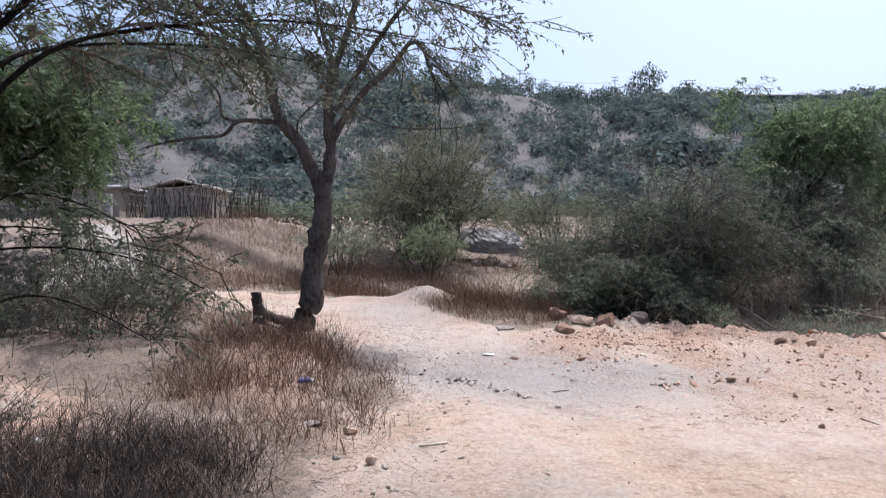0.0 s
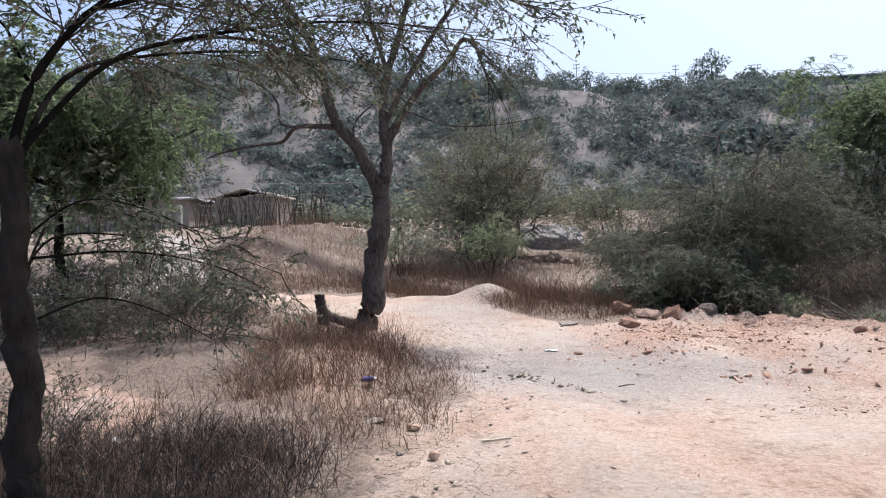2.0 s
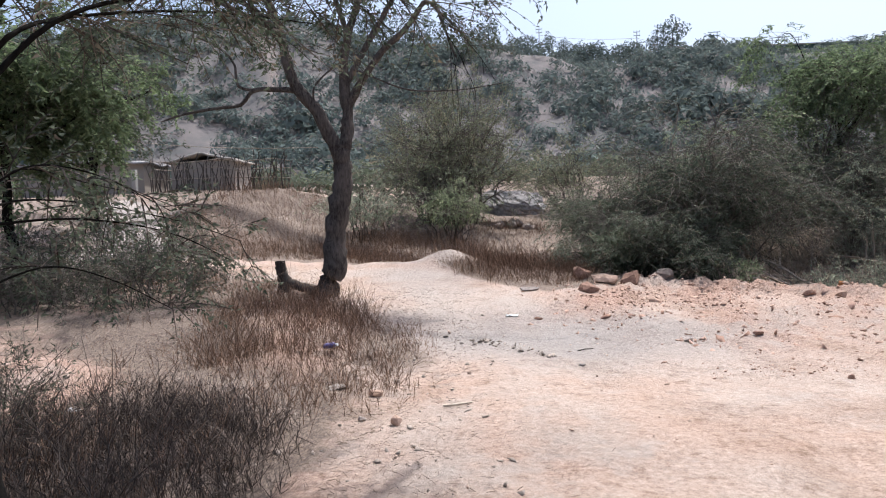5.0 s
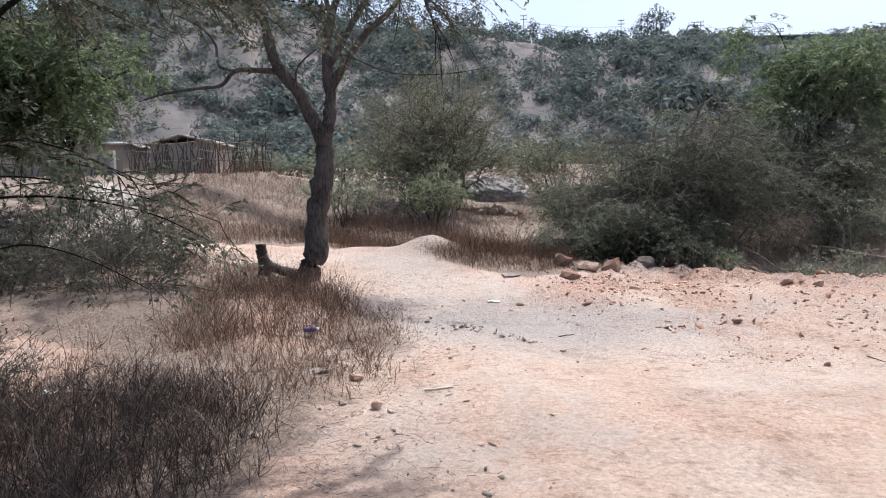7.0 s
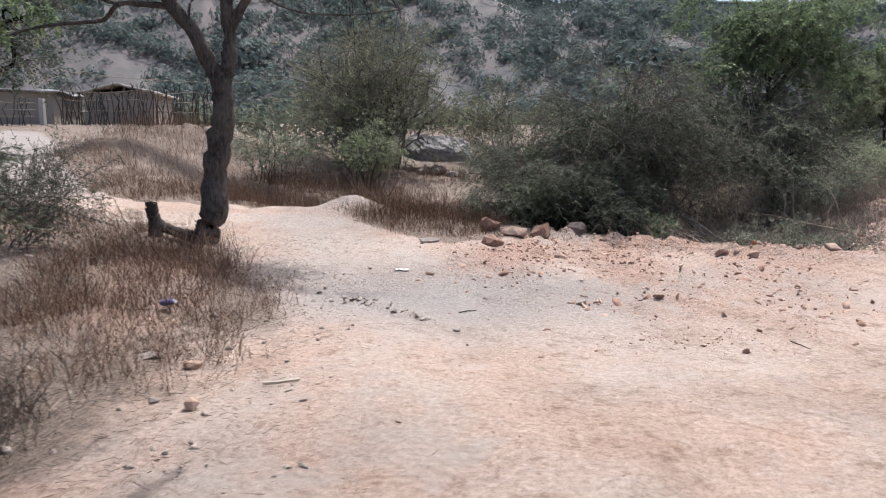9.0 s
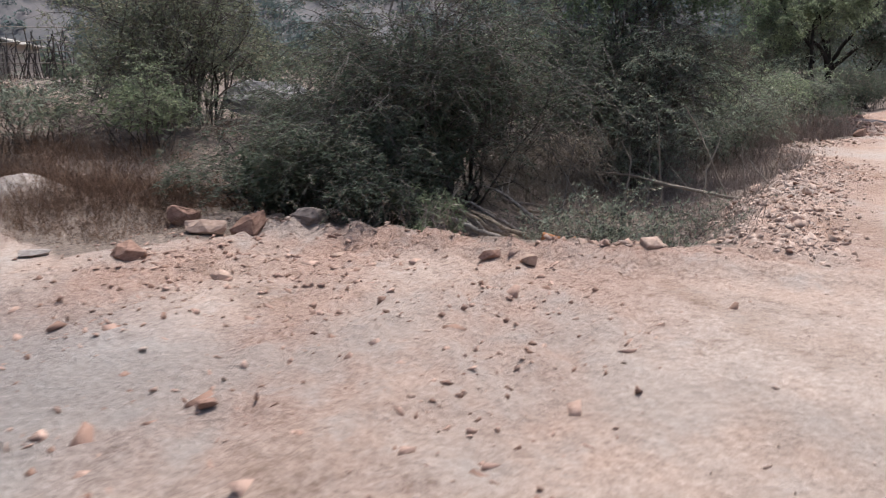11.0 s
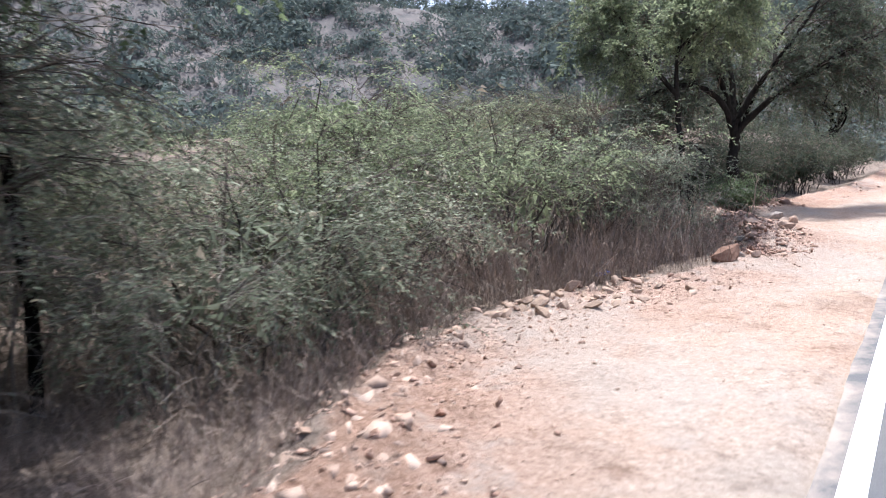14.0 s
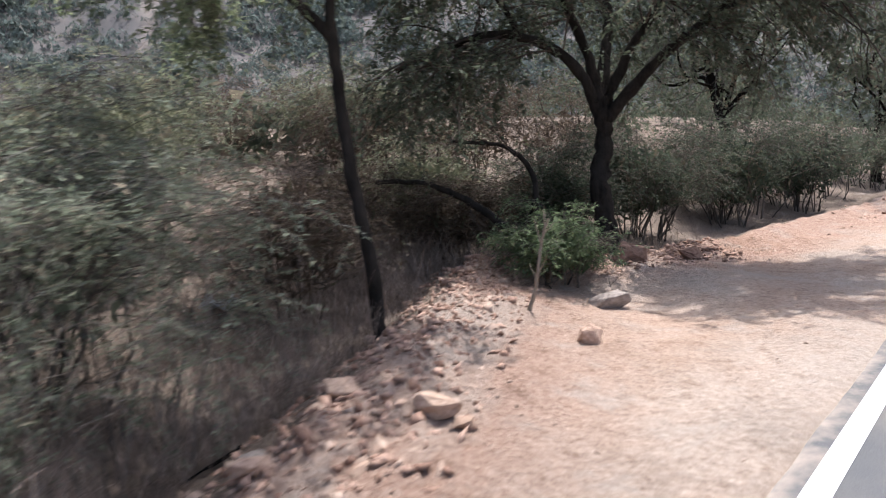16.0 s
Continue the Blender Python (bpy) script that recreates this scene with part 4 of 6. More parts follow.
def tufts(name, spots, tall, mat, seed, per=22, wide=0.12, width=0.006, label="", bend=0.35):
    """Dry grass: many tapering blades in tufts at spots (x, y, scale)."""
    r = np.random.RandomState(seed)
    p = np.array(spots, float)
    k = len(p) * per
    c = np.repeat(p, per, 0)
    base = np.stack([c[:, 0], c[:, 1]], -1) + r.normal(size=(k, 2)) * wide * c[:, 2:3]
    z = land(base[:, 0], base[:, 1]) - 0.01
    h = tall * c[:, 2] * r.uniform(0.4, 1.2, k)
    a = r.uniform(0, 6.28, k)
    lean = np.stack([np.cos(a), np.sin(a)], -1) * (h * bend * np.abs(r.normal(size=k)))[:, None]
    b = r.uniform(0, 6.28, k)
    side = np.stack([np.cos(b), np.sin(b), 0 * b], -1) * width * r.uniform(0.6, 1.5, (k, 1)) * 0.5
    p0 = np.concatenate([base, z[:, None]], 1)
    p2 = p0 + np.concatenate([lean, h[:, None]], 1)
    v = np.stack([p0 - side, p0 + side, p2 + side * 0.25, p2 - side * 0.25], 1).reshape(-1, 3)
    f = np.arange(4 * k).reshape(-1, 4)
    return tagged(add_mesh(name, v, f, mat, None, False), label, "dry grass", kind="stuff")


def weeds(name, spots, tall, mat, seed, stems=4, side=5, label=""):
    """Dry branching weeds: thin wandering stalks with side twigs at spots (x, y, scale)."""
    r = np.random.RandomState(seed)
    p = np.repeat(np.array(spots, float), stems, 0)
    k = len(p)
    xy = p[:, :2] + r.normal(size=(k, 2)) * 0.10
    h = tall * p[:, 2] * r.uniform(0.35, 1.25, k)
    base = np.concatenate([xy, land(xy[:, 0], xy[:, 1])[:, None] - 0.01], 1)
    lean = r.normal(size=(k, 3)) * h[:, None] * np.array([0.35, 0.35, 0.0])
    top = base + lean + np.stack([0 * h, 0 * h, h], -1)
    mid = base + lean * 0.3 + np.stack([0 * h, 0 * h, 0.55 * h], -1) + r.normal(size=(k, 3)) * 0.06 * h[:, None]
    st = bezier(base, mid, top, 4)
    tw = shoots(r, st, side, tall * 0.35, 0.75, 0.25, 0.0, 0.25, 3)
    return tagged(add_mesh(name, *joined([ribbons(r, st, 0.0028, 0.0014), ribbons(r, tw, 0.0018, 0.0010)] ), mat, None, False), label, "dry weeds", kind="stuff")


def scatter(poly, count, seed, u_lim=None, inset=0.0):
    r = np.random.RandomState(seed)
    p = np.array(poly)
    lo, hi = p.min(0), p.max(0)
    if u_lim:
        lo, hi = np.maximum(lo, u_lim[:2]), np.minimum(hi, u_lim[2:])
    q = lo + (hi - lo) * r.uniform(size=(count, 2))
    return q[inside(q[:, 0], q[:, 1], poly) > inset]


def rock_mesh(seed, detail=2):
    """An angular broken stone about one metre across."""
    r = np.random.RandomState(seed)
    bm = bmesh.new()
    box8 = np.array(list(itertools.product((-1, 1), repeat=3))) * np.array([0.50, 0.42, 0.38]) * r.uniform(0.3, 0.95, (8, 3))
    turn = np.array(Euler(tuple(r.uniform(-0.7, 0.7, 3))).to_matrix())
    pts = np.concatenate([box8 @ turn.T, unit(r.normal(size=(3 + 2 * detail, 3))) * np.array([0.5, 0.44, 0.4]) * r.uniform(0.85, 1.0, (3 + 2 * detail, 1))])
    pts[:, 0] = np.clip(pts[:, 0], -0.5, 0.46)
    pts[:, 2] = np.clip(pts[:, 2] + 0.25 * r.normal() * pts[:, 0], -0.4, 0.42)
    for p in pts:
        bm.verts.new(p)
    hull = bmesh.ops.convex_hull(bm, input=bm.verts)
    bmesh.ops.delete(bm, geom=[g for g in hull["geom_interior"] if isinstance(g, bmesh.types.BMVert)], context="VERTS")
    if detail > 1:
        bmesh.ops.bevel(bm, geom=list(bm.edges), offset=0.02, segments=1, affect="EDGES")
    if detail > 2:
        bmesh.ops.subdivide_edges(bm, edges=list(bm.edges), cuts=1, use_grid_fill=True)
        for vert in bm.verts:
            vert.co += vert.co.normalized() * (0.05 * noise.noise(vert.co * 4 + Vector((seed, 0, 0))) - 0.06 * abs(noise.noise(vert.co * 7 + Vector((0, seed, 0)))))
    bmesh.ops.triangulate(bm, faces=list(bm.faces))
    bmesh.ops.recalc_face_normals(bm, faces=list(bm.faces))
    me = bpy.data.meshes.new("stone")
    bm.to_mesh(me)
    bm.free()
    return me


ROCKS = {}


def rock(name, x, y, size, mat, seed, rz=0.0, sink=0.25, tilt=(0, 0), label="", group="", detail=2, category="rock"):
    key = (seed % 9, mat.name, detail)
    if key not in ROCKS:
        ROCKS[key] = rock_mesh(seed % 9 + 40, detail)
        ROCKS[key].materials.append(mat)
    ob = new(name, ROCKS[key])
    ob.scale = size
    ob.rotation_euler = (radians(tilt[0]), radians(tilt[1]), radians(rz))
    ob.location = (x, y, ground_z(x, y) + size[2] * (0.36 - sink))
    return tagged(ob, label, category, group)


M_LEAF_THICK = leaf_material("dusty_thicket_leaves", (0.062, 0.077, 0.050), (0.20, 0.225, 0.155), (0.20, 0.165, 0.12), thin=0.48)
# weeds shaded by the bushes: sunlight is put into their colour as brightness
M_WEED = twig_material("sunlit_brown_weeds", (0.125, 0.095, 0.078), (0.44, 0.345, 0.28))
M_STALK = twig_material("brown_dead_stalks", (0.07, 0.05, 0.038), (0.27, 0.20, 0.15))
main_tree()
near_tree()


# ---- bushes round the stopping place ----
def vb(u, v, *a, **k):
    return bush("bush", *view_xy(u, v), *a, **k)


def ub(u, v, *a, **k):
    return upright_bush("bush", *view_xy(u, v), *a, **k)


def xb(x, y, *a, **k):
    return bush("bush", x, y, *a, **k)


ub(-0.3, 24.0, 5.2, 4.6, 21, M_LEAF_OLIVE, M_TWIG, stems=70, branch=8, twigs=8, per=9, size=0.085, dome=0.65, droop=0.1, label="tall feathery olive bush with thin upright stems", fine=1.2)
vb(-2.8, 20.5, 3.4, 2.2, 22, M_LEAF_GREY, M_TWIG, stems=20, per=9, low=0.35, shade_core=500, label="low dusty green bush in dry grass")
vb(-0.3, 20.5, 3.2, 2.3, 23, M_LEAF_GREEN, M_TWIG, stems=22, per=9, low=0.35, shade_core=600, label="low fresh green bush in dry grass")
vb(3.6, 18.0, 3.4, 2.4, 24, M_LEAF_THICK, M_TWIG, stems=26, label="dense dusty green bush beside rocks")
ub(4.8, 27.0, 4.0, 3.0, 25, M_LEAF_OLIVE, M_TWIG, stems=30, branch=7, per=8, size=0.08, label="olive bush behind the thicket")
vb(7.4, 24.0, 4.4, 3.2, 35, M_LEAF_GREY, M_TWIG, size=0.08, label="dusty green bush behind the thicket")
vb(3.3, 14.4, 3.0, 2.0, 26, M_LEAF_THICK, M_TWIG, stems=26, low=0.1, label="dense dusty green thorn thicket")
vb(4.7, 14.6, 3.4, 2.5, 36, M_LEAF_THICK, M_TWIG, stems=28, low=0.15, label="dense dusty green thorn thicket", hang=0.2)
vb(5.3, 15.9, 4.8, 4.0, 27, M_LEAF_DARK, M_TWIG, stems=40, branch=10, per=13, low=0.3, shade_core=3600, dead=10, slim=1.3, label="tall dark tangled thorn thicket")
xb(1.0, 10.2, 3.2, 3.3, 74, M_LEAF_GREY, M_TWIG, stems=18, branch=8, per=13, low=0.3, shade_core=250, dead=7, slim=0.8, hang=0.15, label="dark tangled thorn thicket with bare lower twigs")
xb(0.6, 11.5, 4.8, 4.4, 28, M_LEAF_THICK, M_TWIG, stems=36, branch=10, per=13, low=0.35, shade_core=1800, dead=13, slim=1.3, label="tall dark tangled thorn thicket with bare lower twigs")
xb(-3.35, 5.9, 2.1, 1.5, 29, M_LEAF_DARK, M_TWIG, stems=22, branch=8, low=0.05, hang=0.5, shade_core=1200, label="drooping dark green thorn bush")
upright_bush("bush", -2.55, 5.35, 0.9, 0.95, 37, M_LEAF_GREEN, M_TWIG_PALE, stems=9, branch=5, twigs=5, per=5, size=0.09, label="pale broad-leaved shrub among cut branches", droop=0.2)
upright_bush("bush", -0.2, 5.5, 3.0, 0.55, 38, M_LEAF_GREY, M_TWIG, stems=40, branch=6, twigs=5, per=5, size=0.04, label="low grey weeds in the roadside hollow", fine=0.5)
upright_bush("bush", -0.6, 4.5, 1.9, 0.5, 39, M_LEAF_GREY, M_TWIG, stems=36, branch=6, twigs=6, per=6, size=0.04, label="low grey weeds in the roadside hollow", fine=0.5)
ub(-4.7, 10.4, 2.6, 0.95, 40, M_LEAF_THICK, M_TWIG, stems=40, branch=8, twigs=6, per=5, size=0.045, label="low tangled grey-green thorn bush", fine=0.8)
ub(-6.6, 10.0, 2.6, 1.1, 41, M_LEAF_THICK, M_TWIG, stems=36, branch=8, twigs=6, per=5, size=0.05, label="low tangled grey-green thorn bush", fine=0.8)
ub(-6.2, 13.6, 3.8, 1.25, 30, M_LEAF_DARK, M_TWIG, stems=36, branch=8, per=3, size=0.05, label="tangled half-bare thorn bush")
ub(-8.4, 12.2, 3.4, 1.5, 31, M_LEAF_DARK, M_TWIG, stems=32, branch=8, per=3, size=0.05, label="tangled half-bare thorn bush")
ub(-3.4, 4.6, 1.6, 0.6, 33, M_LEAF_DARK, M_STALK_DARK, stems=34, branch=8, twigs=6, per=2, size=0.03, label="low dark leafless twiggy shrub", fine=0.6, slim=0.5, droop=0.0)
spread_tree("tree", *view_xy(-7.9, 12.3), 5.4, 4.1, 61, M_LEAF_FRESH, limbs=12, n1=12, per=14, size=0.125, label="dark leafy tree with hanging foliage", trunk=0.11, fork=0.4, n2=10)
spread_tree("tree", *view_xy(-13.5, 26.0), 7.0, 7.0, 67, M_LEAF_DARK, limbs=9, n1=9, per=6, size=0.15, label="broad dark green tree beside the hut", trunk=0.2)
spread_tree("tree", 1.75, 12.5, 6.3, 4.1, 62, M_LEAF_FRESH, limbs=12, n1=12, per=12, size=0.10, label="fresh green tree rising behind the thicket", trunk=0.06, n2=9, fork=0.5)


# ---- bushes along the road ----
def rb(s, n, *a, **k):
    return bush("bush", *road_xy(s, n), *a, **k)


rb(8.3, 4.2, 2.4, 1.4, 59, M_LEAF_GREY, M_TWIG_GREY, stems=12, branch=7, twigs=8, per=13, size=0.05, dead=2, low=0.0, hang=0.3, shade_core=0, slim=0.55, label="sparse grey thorn bush with pale leaf sprays")
rb(6.6, 5.5, 2.8, 1.35, 60, M_LEAF_THICK, M_TWIG_PALE, stems=34, branch=8, twigs=8, dead=12, bare=True, slim=0.7, dome=0.3, droop=0.6, label="heap of arching bleached dead thorn twigs")
rb(10.9, 5.5, 4.2, 3.3, 43, M_LEAF_GREY, M_TWIG_GREY, stems=17, branch=8, twigs=8, per=14, size=0.082, low=0.2, dead=5, shade_core=0, slim=0.7, label="tangled thorn bush with grey twigs", hang=0.2)
rb(9.0, 7.2, 4.4, 3.9, 42, M_LEAF_GREEN, M_TWIG, stems=22, branch=8, twigs=8, per=13, size=0.08, low=0.4, dead=4, shade_core=200, slim=0.8, label="tall tangled thorn bush with grey twigs")
rb(12.0, 4.4, 2.6, 1.8, 58, M_LEAF_GREY, M_TWIG_GREY, stems=14, shade_core=0, size=0.065, low=0.15, hang=0.35, label="drooping pale grey-green thorn bush")
rb(13.4, 4.6, 4.4, 2.4, 57, M_LEAF_GREY, M_TWIG, shade_core=500, stems=28, branch=8, size=0.055, low=0.1, hang=0.25, label="low spreading pale grey-green bush")
rb(12.8, 7.2, 4.0, 2.7, 48, M_LEAF_GREEN, M_TWIG_GREY, shade_core=500, stems=26, label="tangled thorn bush with grey twigs")
rb(15.4, 5.6, 4.8, 2.4, 44, M_LEAF_GREEN, M_TWIG, stems=30, branch=8, size=0.06, low=0.45, dome=0.4, label="spreading light green feathery bush")
rb(20.9, 3.3, 2.8, 2.1, 47, M_LEAF_GREY, M_TWIG_GREY, stems=12, branch=8, twigs=9, per=14, size=0.05, low=0.05, dome=0.35, hang=0.3, droop=0.45, shade_core=0, dead=2, slim=0.7, label="feathery grey-green bush with layered drooping sprays")
rb(23.6, 5.2, 2.4, 1.9, 73, M_LEAF_BROWN, M_STALK, stems=18, per=8, size=0.055, low=0.1, shade_core=400, dead=9, label="brown half-bare undergrowth below trees")
rb(18.0, 5.0, 4.6, 2.65, 45, M_LEAF_GREEN, M_TWIG, shade_core=500, stems=30, branch=8, size=0.075, low=0.5, dome=0.4, hang=0.15, label="spreading light green feathery bush")
rb(20.6, 4.8, 4.2, 2.5, 46, M_LEAF_GREY, M_TWIG, shade_core=500, stems=30, branch=8, size=0.07, low=0.45, dome=0.4, hang=0.2, label="spreading dusty green feathery bush")
rb(18.5, 8.4, 4.6, 3.3, 49, M_LEAF_GREEN, M_TWIG, stems=24, size=0.08, label="light green bush behind the roadside bushes")
rb(22.6, 7.6, 3.8, 2.9, 50, M_LEAF_OLIVE, M_TWIG, stems=22, size=0.07, label="dry olive bush behind the roadside bushes")
rb(27.5, 6.9, 3.0, 1.7, 51, M_LEAF_OLIVE, M_TWIG, stems=24, per=7, dead=9, label="brown half-bare undergrowth below trees")
rb(31.0, 4.8, 3.2, 2.5, 52, M_LEAF_DARK, M_TWIG, stems=24, per=9, size=0.065, label="dark undergrowth below the trees")
rb(34.5, 4.3, 3.4, 2.6, 53, M_LEAF_DARK, M_TWIG, stems=24, per=9, size=0.075, label="dark undergrowth below the trees")
rb(38.5, 4.0, 3.6, 2.7, 54, M_LEAF_DARK, M_TWIG, stems=24, per=9, size=0.085, label="dark undergrowth below the trees")
rb(29.0, 10.0, 4.5, 2.4, 55, M_LEAF_OLIVE, M_TWIG, stems=24, per=7, size=0.075, label="brown half-bare undergrowth below trees")
rb(24.5, 10.5, 4.0, 2.2, 56, M_LEAF_OLIVE, M_TWIG, stems=22, per=7, size=0.075, label="brown half-bare undergrowth below trees")
xb(11.05, 23.3, 1.5, 1.05, 70, M_LEAF_FRESH, M_TWIG, stems=18, branch=7, twigs=7, size=0.055, low=0.1, shade_core=500, dead=3, label="small dark green leafy shrub before the tree")
rb(28.6, 5.2, 2.6, 2.1, 71, M_LEAF_DARK, M_TWIG, stems=22, size=0.06, low=0.15, dead=8, label="dark undergrowth below the trees")
rb(27.0, 5.6, 2.2, 1.3, 72, M_LEAF_BROWN, M_STALK, stems=20, size=0.06, low=0.1, shade_core=700, dead=9, label="brown half-bare undergrowth below trees")
shade_tree()
slender_tree()
spread_tree("tree", *road_xy(39.0, 6.0), 6.0, 8.0, 65, M_LEAF_THICK, limbs=9, n1=10, per=7, size=0.12, label="dark spreading roadside tree", trunk=0.2)
spread_tree("tree", *road_xy(50.0, 4.0), 6.5, 8.0, 66, M_LEAF_THICK, limbs=9, n1=9, per=7, size=0.14, label="dark spreading roadside tree", trunk=0.2)


def clumps(name, x, y, w, cards, seed, mat, label, card=0.24, flat=0.8, shell=0.5):
    """Distant bushes, each a shell of leafy cards with gaps."""
    r = np.random.RandomState(seed)
    z = land(x, y)
    k = len(x)
    d = unit(r.normal(size=(k, cards, 3)))
    d[..., 2] = np.abs(d[..., 2])
    lump = 1 + 0.35 * np.sin(d[..., :1] * 5 + r.uniform(0, 6, (k, 1, 1))) * np.sin(d[..., 1:2] * 5 + r.uniform(0, 6, (k, 1, 1)))
    q = d * r.uniform(shell, 1.05, (k, cards, 1)) * lump * w[:, None, None] * np.array([1, 1, flat])
    c = np.stack([x, y, z], -1)[:, None] + q
    a = unit(np.cross(d, r.normal(size=c.shape)))
    b = unit(np.cross(d, a) + 0.45 * r.normal(size=c.shape))
    h = card * w[:, None, None] * r.uniform(0.4, 1.3, (k, cards, 1))
    vts = np.stack([c - a * h, c + b * h * 0.9, c + a * h], 2).reshape(-1, 3)
    return tagged(add_mesh(name, vts, np.arange(len(vts)).reshape(-1, 3), mat, None, False), label, "scrub", kind="stuff")


def hillside():
    r = np.random.RandomState(71)
    count = 9500
    u, v = r.uniform(-230, 270, count), 80 + 195 * r.uniform(0, 1, count) ** 0.85
    x, y = -5.8 + 0.991 * u - 0.136 * v, -8.2 + 0.136 * u + 0.991 * v
    thick = wave(x, y, 0.016, 31) + 0.7 * wave(x, y, 0.05, 33)
    keep = thick + r.normal(size=count) * 0.7 > -0.75
    keep &= (np.abs(u) < 0.72 * v + 12)
    keep &= scars(u, v) < 0.35 + 0.2 * r.uniform(size=count)
    x, y, thick = x[keep], y[keep], thick[keep]
    w = r.uniform(1.2, 3.4, len(x)) * (1 + 0.45 * np.clip(thick, 0, 1.5)) * np.where(r.uniform(size=len(x)) > 0.85, 1.4, 1)
    clumps("hillside_scrub", x, y, w, 72, 72, M_FAR_HAZED, "grey-green thorn scrub covering the far hillside", 0.21, 0.95, 0.8)
    u, v = r.uniform(-60, 70, 420), r.uniform(34, 90, 420)
    keep = (u > -8) | (v > 58)
    x, y = view_xy(u[keep], v[keep])
    s, n = x * SD[0] + y * SD[1], x * ND[0] + y * ND[1]
    x, y = x[n > 9], y[n > 9]
    clumps("valley_scrub", x, y, r.uniform(0.8, 2.1, len(x)), 230, 73, M_LEAF_THICK, "dusty green thorn scrub in the valley", 0.13, 1.0)


hillside()


def left_scrub():
    """Belt of scrub between the hut and the hill."""
    r = np.random.RandomState(75)
    u, v = r.uniform(-62, -3, 330), r.uniform(56, 105, 330)
    x, y = view_xy(u, v)
    clumps("belt_scrub", x, y, r.uniform(1.2, 3.2, len(x)), 170, 76, M_LEAF_THICK, "dark green thorn scrub below the hill", 0.13, 0.9)


left_scrub()

for i, (s, n) in enumerate(((36, 4.6), (42, 4.2), (47, 4.0), (53, 3.8), (60, 3.8), (45, 8.0), (38, 9.5))):
    rb(s, n, 5.0, 3.0, 110 + i, M_LEAF_THICK, M_TWIG, stems=14, branch=6, twigs=6, per=7, shade_core=1200, label="dark dense undergrowth lining the far road", size=0.13)

for i, (s, n, w, h) in enumerate(((25.5, 7.0, 3.0, 1.6), (27.8, 8.8, 3.4, 2.0), (30.5, 8.2, 3.4, 2.2), (33.0, 7.6, 3.6, 2.4), (27.0, 12.5, 4.5, 1.8), (31.5, 12.0, 4.5, 1.9), (23.0, 11.5, 4.0, 1.7), (36.0, 11.5, 5.0, 2.0), (30.0, 16.0, 5.5, 2.0), (25.0, 16.0, 5.0, 1.9))):
    rb(s, n, w, h, 130 + i, M_LEAF_BROWN, M_STALK, stems=14, branch=6, twigs=6, per=6, low=0.1, shade_core=700, dead=7, label="brown dead-leaved undergrowth behind the verge", size=0.07)

